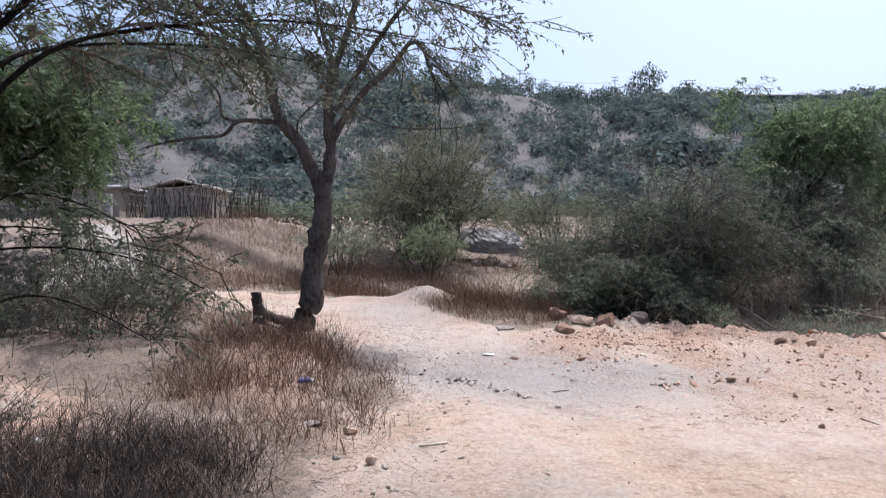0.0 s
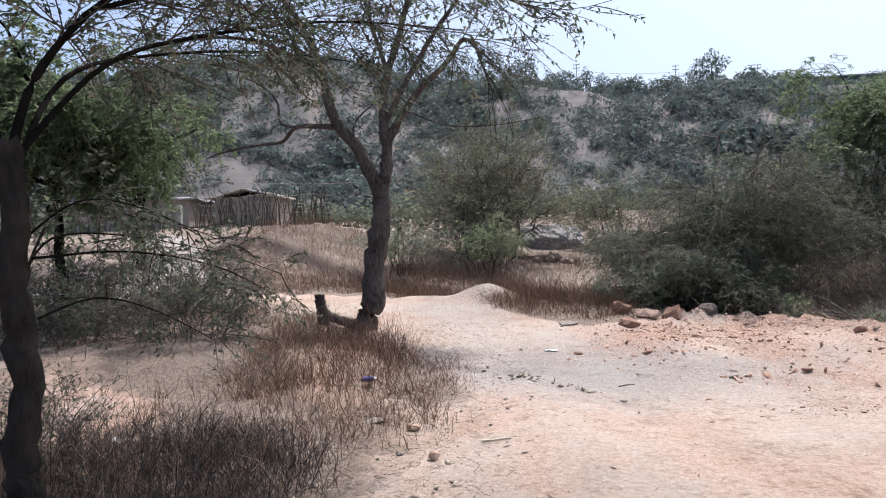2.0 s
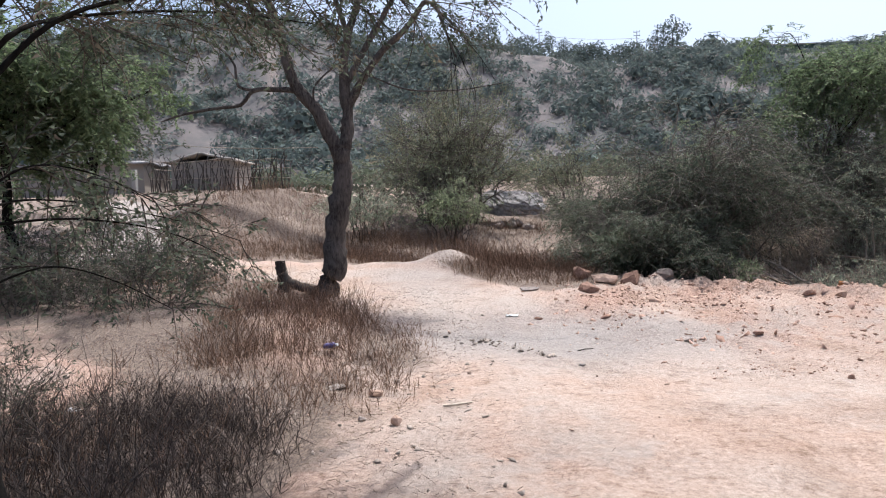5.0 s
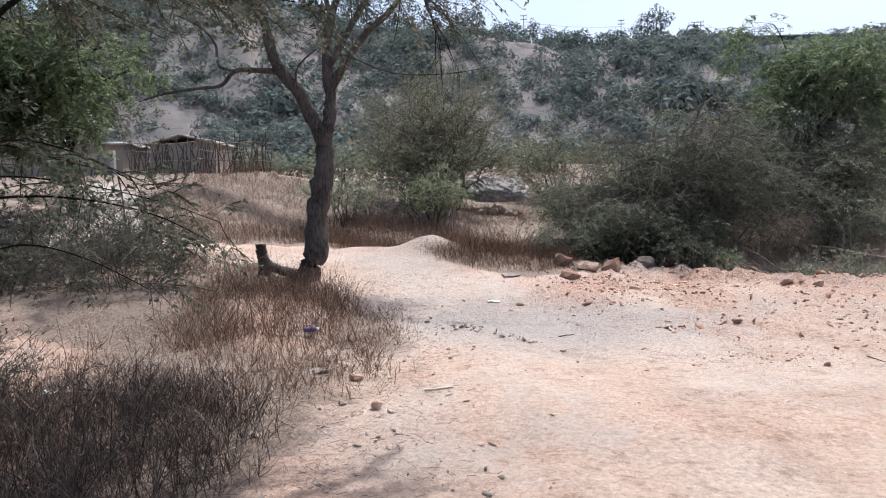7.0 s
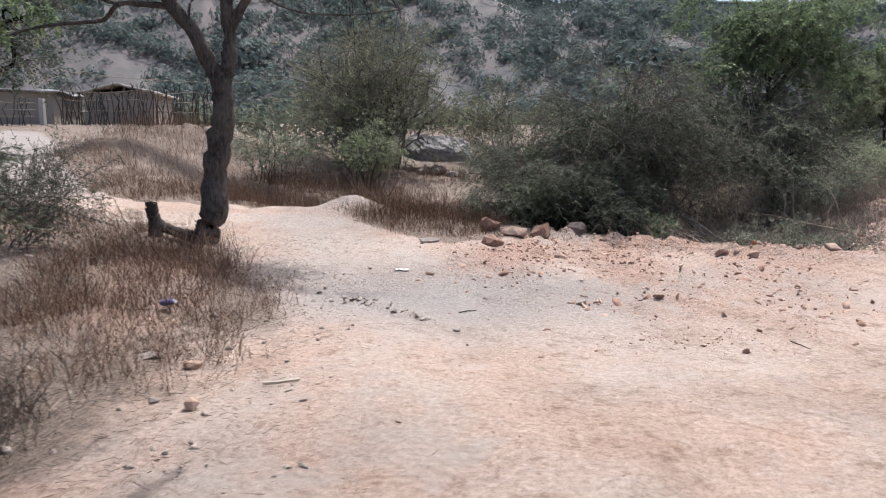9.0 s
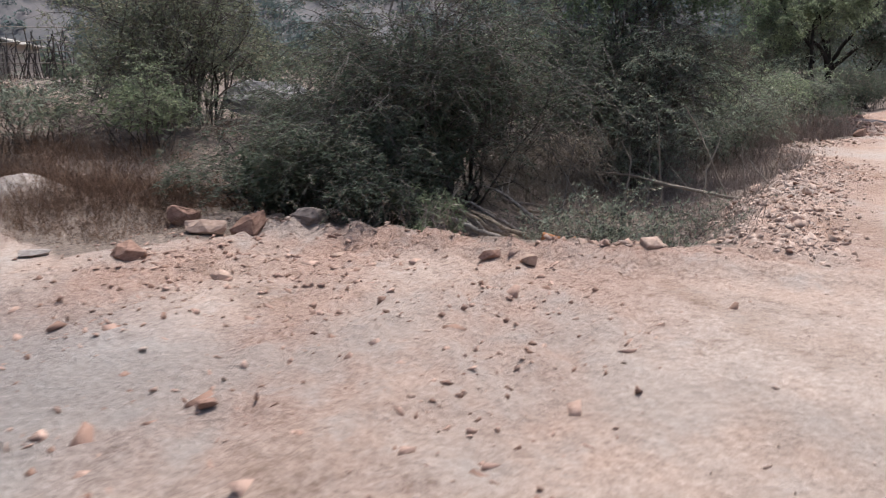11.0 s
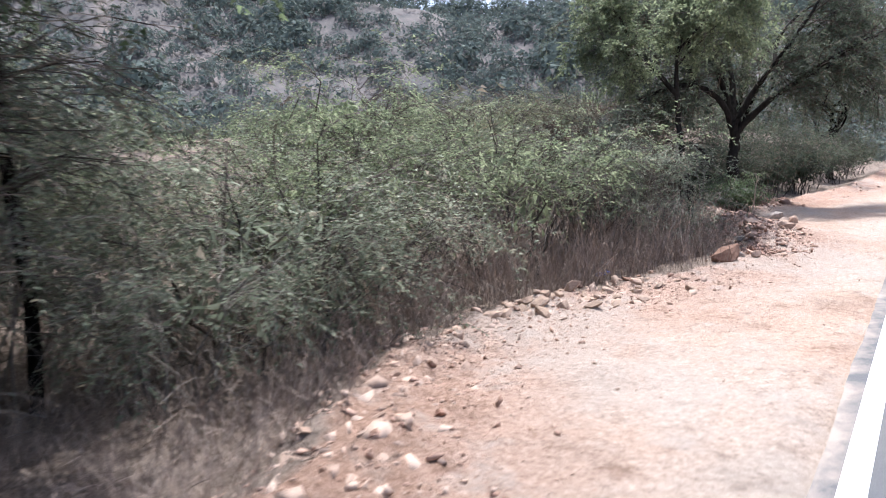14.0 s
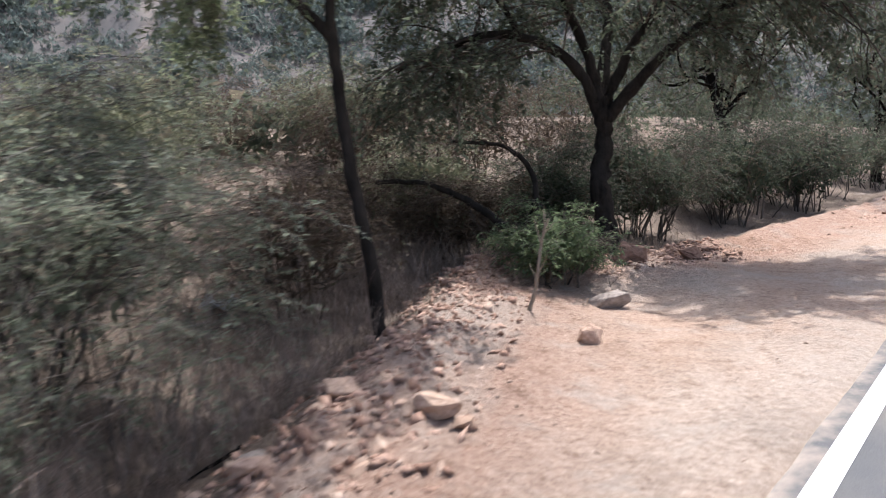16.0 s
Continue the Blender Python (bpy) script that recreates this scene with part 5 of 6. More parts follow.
# ---- dry grass ----


def grass():
    r = np.random.RandomState(81)
    spots = []

    def patch(u0, v0, ru, rv, count, lo, hi):
        a, q = r.uniform(0, 6.28, count), np.sqrt(r.uniform(0, 1, count))
        for u, v in zip(u0 + ru * q * np.cos(a), v0 + rv * q * np.sin(a)):
            spots.append((*view_xy(u, v), r.uniform(lo, hi) * (1.6 if r.uniform() > 0.85 else 0.8)))

    patch(-2.15, 8.8, 1.05, 2.1, 640, 0.4, 0.95)
    patch(-3.6, 8.4, 1.2, 1.2, 30, 0.3, 0.6)
    patch(-1.3, 6.4, 0.7, 1.3, 70, 0.25, 0.5)
    patch(-2.8, 11.2, 0.9, 0.9, 90, 0.3, 0.6)
    patch(-4.8, 12.4, 1.6, 1.1, 200, 0.4, 0.9)
    patch(1.4, 13.0, 1.1, 1.0, 300, 0.2, 0.5)
    patch(2.0, 22.4, 1.6, 0.9, 160, 0.8, 1.4)
    patch(1.2, 15.0, 1.7, 1.5, 1000, 0.6, 1.25)
    patch(-0.2, 13.5, 0.9, 0.5, 160, 0.35, 0.8)
    patch(-1.6, 19.5, 2.4, 1.2, 420, 0.7, 1.5)
    patch(-1.6, 16.6, 1.6, 0.9, 330, 0.6, 1.2)
    patch(-4.6, 19.2, 3.0, 2.0, 760, 0.7, 1.5)
    patch(-7.0, 24.0, 4.0, 2.6, 820, 0.8, 1.7)
    patch(-2.4, 3.9, 1.0, 0.8, 130, 0.3, 0.8)
    patch(-2.1, 6.2, 1.5, 1.9, 170, 0.12, 0.45)
    patch(-0.9, 7.4, 0.5, 2.2, 120, 0.12, 0.4)
    dome = np.array(view_xy(-0.1, 14.4))
    spots = [p for p in spots if math.hypot(p[0] - dome[0], p[1] - dome[1]) > 0.42 and beside(np.array([p[0]]), np.array([p[1]]), TRACK)[0] > 0.9 and beside(np.array([p[0]]), np.array([p[1]]), CREST)[0] > 0.7]
    weeds("dry_weeds", spots, 0.42, M_GRASS, 82, 3, 3, "dry reddish-brown branching weeds on the bank")
    tufts("dry_grass", spots[::3], 0.22, M_GRASS, 85, 9, 0.16, 0.004, "short dry reddish-brown grass on the bank", 1.0)
    near = []
    for _ in range(800):
        a, k = r.uniform(0, 6.28), math.sqrt(r.uniform(0, 1))
        near.append((*view_xy(-2.45 + 1.3 * k * math.cos(a), 4.0 + 1.5 * k * math.sin(a)), r.uniform(0.3, 1.0) * (1.35 - 0.6 * k) * r.choice([0.7, 1.0, 1.5])))
    weeds("dry_weeds", near, 0.36, M_STALK_DARK, 86, 3, 7, "dense dark dry weeds on the near bank")
    q = scatter(VEG_RIGHT, 24000, 83, (-4, 3, 15, 27), -0.04)
    s, n = q[:, 0] * SD[0] + q[:, 1] * SD[1], q[:, 0] * ND[0] + q[:, 1] * ND[1]
    q = q[(n - np.interp(s, EDGE_S, EDGE_N) < 3.2) & ((s > 10) | (r.uniform(size=len(s)) < 0.4))]
    s, n = q[:, 0] * SD[0] + q[:, 1] * SD[1], q[:, 0] * ND[0] + q[:, 1] * ND[1]
    q, s = q[(s < 20) | (n - np.interp(s, EDGE_S, EDGE_N) > 0.45)], s[(s < 20) | (n - np.interp(s, EDGE_S, EDGE_N) > 0.45)]
    high = np.interp(s, [12.5, 13.5, 19.0, 20.5, 26, 27], [1.0, 2.5, 2.5, 1.5, 1.5, 1.0])
    weeds("dry_undergrowth", [(x, y, r.uniform(0.4, 1.2) * h) for (x, y), h in zip(q, high)], 0.36, M_WEED, 84, 3, 3, "dry brown weeds and stalks under the roadside bushes")
    # broken straw lying on the ground at the edge of the grass
    k = 2600
    u, v = -0.75 + 0.55 * r.normal(size=k), r.uniform(3.2, 12, k)
    x, y = view_xy(u, v)
    x, y = np.concatenate([x, q[:, 0] + r.normal(size=len(q)) * 0.4]), np.concatenate([y, q[:, 1] + r.normal(size=len(q)) * 0.4])
    a, ln = r.uniform(0, 6.28, len(x)), r.uniform(0.02, 0.08, len(x))
    z = land(x, y) + 0.012
    p0 = np.stack([x, y, z], -1)
    p1 = p0 + np.stack([np.cos(a) * ln, np.sin(a) * ln, r.normal(size=len(x)) * 0.02], -1)
    tagged(add_mesh("straw", *tubes(np.stack([p0, p1], 1), 0.0018, 0.001, 3), M_STALK, None, False), "broken straw and twigs strewn on the dirt", "straw", kind="stuff")


grass()

# ---- stones ----


def stones():
    R = rock
    # the boulders where the track leaves the road
    R("boulder", -3.96, 4.95, (0.6, 0.48, 0.46), M_BOULDER, 1, 20, 0.3, label="rounded grey boulder half under the bush", detail=3)
    R("rock", -5.34, 3.5, (0.42, 0.34, 0.32), M_ROCK_RED, 2, -15, 0.3, label="angular red-brown rock at the track's edge", detail=3)
    R("rock", -5.4, 4.95, (0.46, 0.38, 0.42), M_ROCK_RED, 3, 40, 0.25, label="red-brown rock leaning behind others", detail=3)
    R("rock", -5.0, 4.6, (0.5, 0.36, 0.28), M_ROCK, 4, 10, 0.2, label="pale flat-topped rock beside red rocks", detail=3)
    R("rock", -4.55, 4.75, (0.5, 0.4, 0.4), M_ROCK_RED, 5, 60, 0.3, label="dark rock in the bush's shade", detail=3)
    R("rock", -4.35, 3.15, (0.24, 0.2, 0.2), M_ROCK, 6, 0, 0.28, label="pale stone on the rubble edge")
    R("rock", -3.45, 4.0, (0.22, 0.18, 0.16), M_ROCK, 7, 30, 0.28, label="pale stone on the rubble edge")
    R("rock", -1.6, 3.3, (0.18, 0.15, 0.18), M_ROCK, 8, 10, 0.2, label="upright pale stone on the rubble edge")
    R("rock", -0.5, 3.35, (0.25, 0.18, 0.17), M_ROCK, 0, 15, 0.15, label="flat pale stone on the rubble edge")
    R("rock", -0.95, 3.75, (0.26, 0.2, 0.17), M_ROCK, 2, 70, 0.36, label="angular pale stone on the rubble edge")
    R("rock", -1.35, 3.85, (0.26, 0.2, 0.18), mat_orange, 3, 30, 0.36, label="bright orange broken rock")
    R("rock", -1.12, 3.95, (0.2, 0.16, 0.17), mat_orange, 5, 80, 0.34, label="bright orange broken rock")
    R("rock", -1.95, 3.6, (0.26, 0.18, 0.15), M_ROCK_RED, 1, 5, 0.28, label="brown stone on the rubble edge")
    R("rock", -6.29, 3.56, (0.36, 0.26, 0.1), M_ROCK_GREY, 4, 0, 0.2, label="flat grey stone in the dust")
    R("rock", -6.99, -3.27, (0.115, 0.095, 0.11), M_ROCK, 6, 30, 0.05, label="small angular pale stone on the dirt")
    R("rock", -7.35, -2.45, (0.2, 0.14, 0.09), M_ROCK, 3, 70, 0.1, label="small flat pale stone on the dirt")
    R("rock", -7.75, -2.25, (0.24, 0.2, 0.06), M_ROCK_GREY, 5, 10, 0.1, label="flat grey stone on the dirt")
    R("rock", -7.28, -3.15, (0.1, 0.08, 0.06), M_ROCK_GREY, 2, 70, 0.1, label="small dark stone on the dirt")
    R("brick_fragment", -3.53, 0.48, (0.15, 0.09, 0.08), M_ROCK_RED, 7, 10, 0.1, label="weathered red brick fragment in the dust")
    R("rock", -4.39, 0.04, (0.12, 0.1, 0.09), M_ROCK_GREY, 8, 30, 0.1, label="small grey stone on the dirt")
    R("rock", -3.28, -1.5, (0.085, 0.07, 0.07), M_ROCK_RED, 1, 30, 0.1, label="small brown stone on the dirt")
    # along the road
    R("boulder", 8.5, 16.76, (0.48, 0.36, 0.42), M_ROCK_RED, 5, 35, 0.22, (0, 5), "large brown boulder lying at the verge", detail=3)
    R("rock", 9.07, 17.25, (0.18, 0.12, 0.17), M_ROCK, 4, 20, 0.12, label="pale pointed stone at the verge")
    R("rock", 8.85, 17.25, (0.2, 0.16, 0.16), M_ROCK_GREY, 6, 20, 0.15, label="grey stone beside a brown boulder")
    R("rock", 9.2, 17.7, (0.18, 0.14, 0.12), M_ROCK_RED, 2, 50, 0.15, label="brown stone at the verge")
    R("rock", 9.42, 18.75, (0.2, 0.18, 0.15), M_ROCK_GREY, 7, 40, 0.15, label="greenish grey stone at the verge")
    R("rock", 9.75, 19.2, (0.24, 0.2, 0.14), M_ROCK, 0, 10, 0.15, label="pale stone at the verge")
    R("rock", 10.28, 19.1, (0.33, 0.22, 0.18), M_ROCK, 3, -5, 0.08, label="pale angular rock with a dark underside", detail=3)
    R("rock", 10.45, 19.0, (0.14, 0.14, 0.1), M_ROCK, 8, 60, 0.1, label="pale stone chip beside a rock")
    R("rock", 9.51, 18.5, (0.26, 0.18, 0.15), M_ROCK, 1, 20, 0.1, label="flat pale rock at the verge", detail=3)
    R("boulder", 11.21, 20.9, (0.28, 0.22, 0.24), M_ROCK, 6, 30, 0.15, label="rounded tan boulder at the verge", detail=3)
    R("boulder", 11.5, 22.5, (0.52, 0.36, 0.34), M_ROCK_GREY, 7, 10, 0.2, label="smooth grey boulder in tree shade", detail=3)
    R("boulder", 11.95, 24.3, (0.6, 0.42, 0.4), M_ROCK_RED, 2, 30, 0.2, label="brown boulder in tree shade", detail=3)
    R("boulder", 12.75, 24.8, (0.55, 0.4, 0.34), M_ROCK_RED, 4, 60, 0.2, label="brown boulder in tree shade", detail=3)
    R("rock", 2.5, 6.85, (0.2, 0.17, 0.18), M_ROCK, 2, 30, 0.12, label="pale rounded stone on the rubble bank")
    R("rock", 1.95, 7.2, (0.24, 0.16, 0.16), M_ROCK, 5, 30, 0.12, label="pale stone on the rubble bank")
    R("rock", 3.4, 6.1, (0.1, 0.08, 0.07), M_ROCK_GREY, 3, 30, 0.05, label="single dark stone on the shoulder")
    r = np.random.RandomState(93)
    for _ in range(36):
        s, q = r.uniform(14.6, 17.2), r.uniform(0.08, 0.19)
        x, y = road_xy(s, np.interp(s, EDGE_S, EDGE_N) - 0.25 + r.normal() * 0.25)
        R("rock", x, y, (q * r.uniform(1.0, 1.6), q, q * r.uniform(0.6, 0.9)), M_ROCK_PALE, r.randint(90), r.uniform(0, 180), 0.2, (r.uniform(-25, 25), r.uniform(-25, 25)), "pale angular stone dumped along the verge", "pale stones along the verge")
    r = np.random.RandomState(91)
    for s0, s1, k, w, off in ((1.6, 3.4, 26, 0.6, -0.2), (4.2, 9.0, 120, 0.8, -0.3), (9.0, 13.5, 40, 0.8, -0.4), (13.5, 19.0, 30, 0.35, -0.1), (19, 26, 14, 0.7, -0.3), (26, 38, 24, 0.7, -0.3)):
        for _ in range(k):
            s = r.uniform(s0, s1)
            n = np.interp(s, EDGE_S, EDGE_N) + off + np.clip(r.normal(), -1.5, 1.5) * w * 0.5
            q = abs(r.normal()) * 0.045 + 0.045
            x, y = road_xy(s, n)
            R("rock", x, y, (q * r.uniform(0.9, 1.6), q, q * r.uniform(0.55, 0.95)), (M_ROCK, M_ROCK, M_ROCK, M_ROCK, M_ROCK, M_ROCK_RED)[r.randint(6)], r.randint(90), r.uniform(0, 180), 0.3, (r.uniform(-25, 25), r.uniform(-25, 25)), "broken stone in the rubble along the road", "rubble along the road")


def rubble():
    """Gravel and clods too small to count."""
    r = np.random.RandomState(92)
    shapes = []
    for i in range(7):
        bm = bmesh.new()
        for p in unit(r.normal(size=(7, 3))) * np.array([0.5, 0.4, 0.4]) * r.uniform(0.75, 1.25, (7, 1)):
            bm.verts.new(p)
        hull = bmesh.ops.convex_hull(bm, input=bm.verts)
        bmesh.ops.delete(bm, geom=[g for g in hull["geom_interior"] if isinstance(g, bmesh.types.BMVert)], context="VERTS")
        bmesh.ops.triangulate(bm, faces=list(bm.faces))
        bm.verts.index_update()
        shapes.append((np.array([tuple(p.co) for p in bm.verts]), np.array([[k.index for k in f.verts] for f in bm.faces])))
        bm.free()

    def heap(name, x, y, size, mat, label, sink=0.0):
        pieces = []
        z, size = land(x, y), np.clip(size, 0, 0.24 if sink else 0.11)
        for i in range(len(x)):
            v, f = shapes[i % 7]
            a = r.uniform(0, 6.28)
            c, s = math.cos(a), math.sin(a)
            q = v * size[i] * r.uniform(0.55, 1.5, 3)
            q = np.stack([q[:, 0] * c - q[:, 1] * s, q[:, 0] * s + q[:, 1] * c, q[:, 2] * 0.75 + q[:, 0] * r.uniform(-0.4, 0.4)], -1)
            pieces.append((q + np.array([x[i], y[i], z[i] + size[i] * (r.uniform(-0.06, 0.12) - sink)]), f))
        tagged(add_mesh(name, *joined(pieces), mat, None, False), label, "gravel", kind="stuff")

    s = np.concatenate([r.uniform(1.5, 30, 2800), r.uniform(3.2, 10.0, 2600)])
    n = np.interp(s, EDGE_S, EDGE_N) - 0.35 + r.normal(size=len(s)) * 0.38
    keep = (n > 0.35)
    x, y = road_xy(s[keep], n[keep])
    heap("rubble", x, y, (np.exp(r.normal(size=len(x)) * 0.9) * 0.020 + 0.008).clip(0, 0.10) * np.where(s[keep] > 12, 0.6, 1.0), M_GRIT, "broken pale and pink rubble along the verge")
    s = np.concatenate([r.uniform(3.0, 10.5, 1900), r.uniform(10.5, 17.5, 700), r.uniform(20.5, 26.5, 900)])
    n = np.interp(s, EDGE_S, EDGE_N) - 0.25 + np.clip(r.normal(size=len(s)), -2, 2) * 0.36
    x, y = road_xy(s, n)
    heap("broken_earth", x, y, np.exp(r.normal(size=len(x)) * 0.6) * 0.09 + 0.02, M_EARTH, "half-buried broken pink earth and stone along the verge", 0.27)
    s, n = r.uniform(-9, 26, 6500), r.uniform(0.2, 7.5, 6500)
    keep = n < np.interp(s, EDGE_S, EDGE_N)
    x, y = road_xy(s[keep], n[keep])
    heap("gravel", x, y, np.exp(r.normal(size=len(x)) * 0.7) * 0.009 + 0.004, M_GRIT, "small stones scattered over the dirt")
    u, v = r.uniform(-3.6, 0.3, 1500), r.uniform(3.2, 10.5, 1500)
    x, y = view_xy(u, v)
    heap("chips", x, y, np.exp(r.normal(size=len(x)) * 0.9) * 0.011 + 0.005, M_CLOD, "brown chips and small stones strewn over the bank")
    s, n = r.uniform(-2.6, 2.6, 900), r.uniform(1.3, 6.2, 900)
    keep = wave(*road_xy(s, n), 0.45, 64) + 0.5 * r.normal(size=900) > 0.0
    x, y = road_xy(s[keep], n[keep])
    heap("broken_earth", x, y, np.exp(r.normal(size=len(x)) * 0.6) * 0.07 + 0.02, M_RED, "half-buried lumps of scraped pink earth", 0.22)
    # churned clods where the track is rutted
    cu = np.concatenate([r.normal(0.28, 0.17, 40), r.normal(0.85, 0.14, 34)])
    cv = np.concatenate([8.25 + r.normal(0, 0.10, 40), np.interp(cu[40:], [0.6, 1.1], [7.9, 7.2]) + r.normal(0, 0.06, 34)])
    x, y = view_xy(cu, cv)
    heap("clods", x, y, np.abs(r.normal(size=len(x))) * 0.04 + 0.028, M_CLOD, "dark churned clods of earth on the track")
    x, y = view_xy(r.normal(3.1, 0.5, 240), r.normal(6.7, 0.22, 240))
    heap("clods", x, y, np.abs(r.normal(size=len(x))) * 0.016 + 0.010, M_RED, "reddish clods of earth on the track")
    x, y = r.normal(-4.5, 0.7, 420), 3.75 + r.normal(0, 0.42, 420)
    heap("clods", x, y, np.exp(r.normal(size=len(x)) * 0.6) * 0.035 + 0.01, M_RED, "pink broken earth and stones round the boulders")
    s = r.uniform(9.0, 17.5, 2000)
    x, y = road_xy(s, np.interp(s, EDGE_S, EDGE_N) - 0.55 + r.normal(size=2000) * 0.42)
    heap("clods", x, y, np.exp(r.normal(size=len(x)) * 0.7) * 0.018 + 0.006, M_RED, "pinkish broken earth and chips along the verge")
    s = r.uniform(19.5, 29, 3800)
    x, y = road_xy(s, np.interp(s, EDGE_S, EDGE_N) - 0.2 + np.clip(r.normal(size=3800), -2, 2) * 0.36)
    heap("clods", x, y, np.exp(r.normal(size=len(x)) * 0.8) * 0.034 + 0.012, M_RED, "pinkish red clods of earth heaped along the verge")
    s, n = r.uniform(-2.5, 2.4, 2600), r.uniform(1.2, 6.4, 2600)
    keep = (s > -1.6 + 0.9 * r.normal(size=2600)) & (n > 1.6 + 0.5 * r.normal(size=2600)) & (wave(*road_xy(s, n), 0.5, 63) + 0.4 * r.normal(size=2600) > -0.1)
    x, y = road_xy(s[keep], n[keep])
    heap("clods", x, y, np.exp(r.normal(size=len(x)) * 0.8) * 0.022 + 0.008, M_RED, "pinkish clods of scraped earth beside the bushes")


def grit_material(name, a, b):
    m = Nodes(name, 0.95, 0.1)
    return m.done(m.ramp(m.island(), [(0.0, a), (1.0, b)]), m.noise(60, 4), 0.5, 0.01)


M_GRIT = grit_material("pale_grit", (0.32, 0.222, 0.172), (0.48, 0.365, 0.295))
M_EARTH = grit_material("broken_pink_earth", (0.31, 0.220, 0.172), (0.45, 0.340, 0.275))
M_ROCK_PALE = rock_material("tan_broken_stone", (0.23, 0.172, 0.135), (0.37, 0.288, 0.23), (0.48, 0.39, 0.322))
M_RED = grit_material("pink_clods", (0.215, 0.126, 0.092), (0.46, 0.312, 0.242))
M_CLOD = grit_material("dark_clods", (0.19, 0.158, 0.132), (0.36, 0.30, 0.25))
mat_orange = rock_material("orange_rock", (0.20, 0.078, 0.032), (0.34, 0.155, 0.07), (0.42, 0.245, 0.14))
stones()
rubble()

# ---- cut wood, sticks and litter at the bush's edge ----


def wood_material(name, a, b):
    m = Nodes(name, 0.85, 0.2)
    n = m.noise(18, 5, 0.7, stretch=(1, 1, 1))
    return m.done(m.ramp(n, [(0.35, a), (0.65, b)]), n, 0.5, 0.01)


M_CUT = wood_material("stripped_pale_wood", (0.16, 0.115, 0.075), (0.46, 0.36, 0.25))
M_PALE_STICK = wood_material("bleached_stick", (0.42, 0.35, 0.27), (0.60, 0.52, 0.42))
M_STICK = wood_material("dry_grey_stick", (0.14, 0.115, 0.092), (0.34, 0.29, 0.235))


def branch(name, a, b, r0, r1, mat, seed, label, side=0, sag=0.0, absolute=False, category="branch"):
    """A lying or leaning stick from a to b, (x, y, height over the ground), with side twigs."""
    r = np.random.RandomState(seed)
    A = np.array([a[0], a[1], ground_z(a[0], a[1]) + a[2]])
    B = np.array([b[0], b[1], ground_z(b[0], b[1]) + b[2]])
    root = new(name)
    root.location = A
    d = B - A
    ln = np.linalg.norm(d)
    pts = [d * t + (r.normal(size=3) * 0.012 * ln if 0 < t < 1 else 0) + np.array([0, 0, -sag * math.sin(3.14 * t)]) for t in (0, 0.25, 0.5, 0.75, 1)]
    q = limb(r, pts, r0, r1, root, mat, "shaft", 0.1, 7)
    if side:
        tw = shoots(r, q, side, 0.28 * ln, 0.4, 0.1, 0.0, 0.3, 4)
        for p in tw:
            v, f = tubes(p[None], r1 * 0.7, r1 * 0.25, 4)
            add_mesh("twig", v, f, mat, root)
    return tagged(root, label, category)


branch("cut_log", (-1.42, 5.55, 0.03), (-2.3, 5.6, 0.42), 0.03, 0.022, M_CUT, 1, "cut log with bark stripped to pale wood", 2)
branch("cut_log", (-1.2, 5.6, 0.02), (-2.1, 5.9, 0.5), 0.026, 0.016, M_STICK, 2, "dark cut log leaning into the bush", 3)
branch("cut_log", (-1.25, 5.35, 0.03), (-2.1, 5.75, 0.38), 0.03, 0.02, M_CUT, 21, "cut log with bark stripped to pale wood", 3)
branch("cut_log", (-0.9, 5.75, 0.02), (-1.8, 6.3, 0.6), 0.026, 0.016, M_STICK, 22, "dark cut log leaning into the bush", 4)
branch("cut_log", (-1.6, 5.3, 0.02), (-2.4, 5.35, 0.4), 0.035, 0.025, M_STICK, 3, "cut branch lying against the bush", 4)
for i in range(9):
    r = np.random.RandomState(200 + i)
    x, y = -3.1 + r.uniform(-0.35, 0.4), 5.0 + r.uniform(-0.2, 0.3)
    branch("cut_branch", (x, y, 0), (x + r.uniform(-0.4, 0.5), y + r.uniform(0.0, 0.5), r.uniform(0.3, 0.7)), 0.014, 0.006, M_TWIG_PALE, 210 + i, "pale cut stem sticking out of the bush", 2)
branch("pole", (0.05, 7.55, 0.04), (-1.5, 8.0, 0.12), 0.028, 0.022, M_STICK, 4, "straight grey pole lying in the litter", 0)
branch("pole", (0.1, 7.25, 0.04), (-1.4, 7.55, 0.08), 0.026, 0.022, M_CUT, 5, "straight pole with a pale cut end", 0)
branch("dead_branch", (1.74, 7.2, 0.03), (0.0, 9.0, 0.45), 0.028, 0.012, M_TWIG_PALE, 6, "long fallen branch on the rubble", 4)
branch("dead_branch", (1.66, 7.35, 0.03), (0.4, 8.6, 0.5), 0.02, 0.008, M_TWIG_PALE, 7, "long thin fallen branch", 3)
branch("sapling", (1.68, 7.45, 0), (1.15, 7.85, 1.5), 0.016, 0.007, M_TWIG_PALE, 8, "bare pale upright sapling", 2, category="sapling")
branch("sapling", (1.86, 7.35, 0), (1.88, 7.6, 0.75), 0.012, 0.006, M_TWIG_PALE, 9, "short bare pale sapling", 3, category="sapling")
branch("sapling", (0.9, 8.2, 0), (0.85, 8.3, 1.25), 0.016, 0.01, M_TWIG_PALE, 10, "bare pale sapling stem", 2, category="sapling")
branch("sapling", (1.42, 8.1, 0), (1.95, 8.7, 0.95), 0.014, 0.006, M_TWIG_PALE, 11, "leaning pale sapling with twigs", 5, category="sapling")
branch("sapling", (2.44, 7.95, 0), (2.2, 8.3, 0.55), 0.012, 0.006, M_TWIG_PALE, 12, "short leaning stick in the rubble", 2, category="sapling")
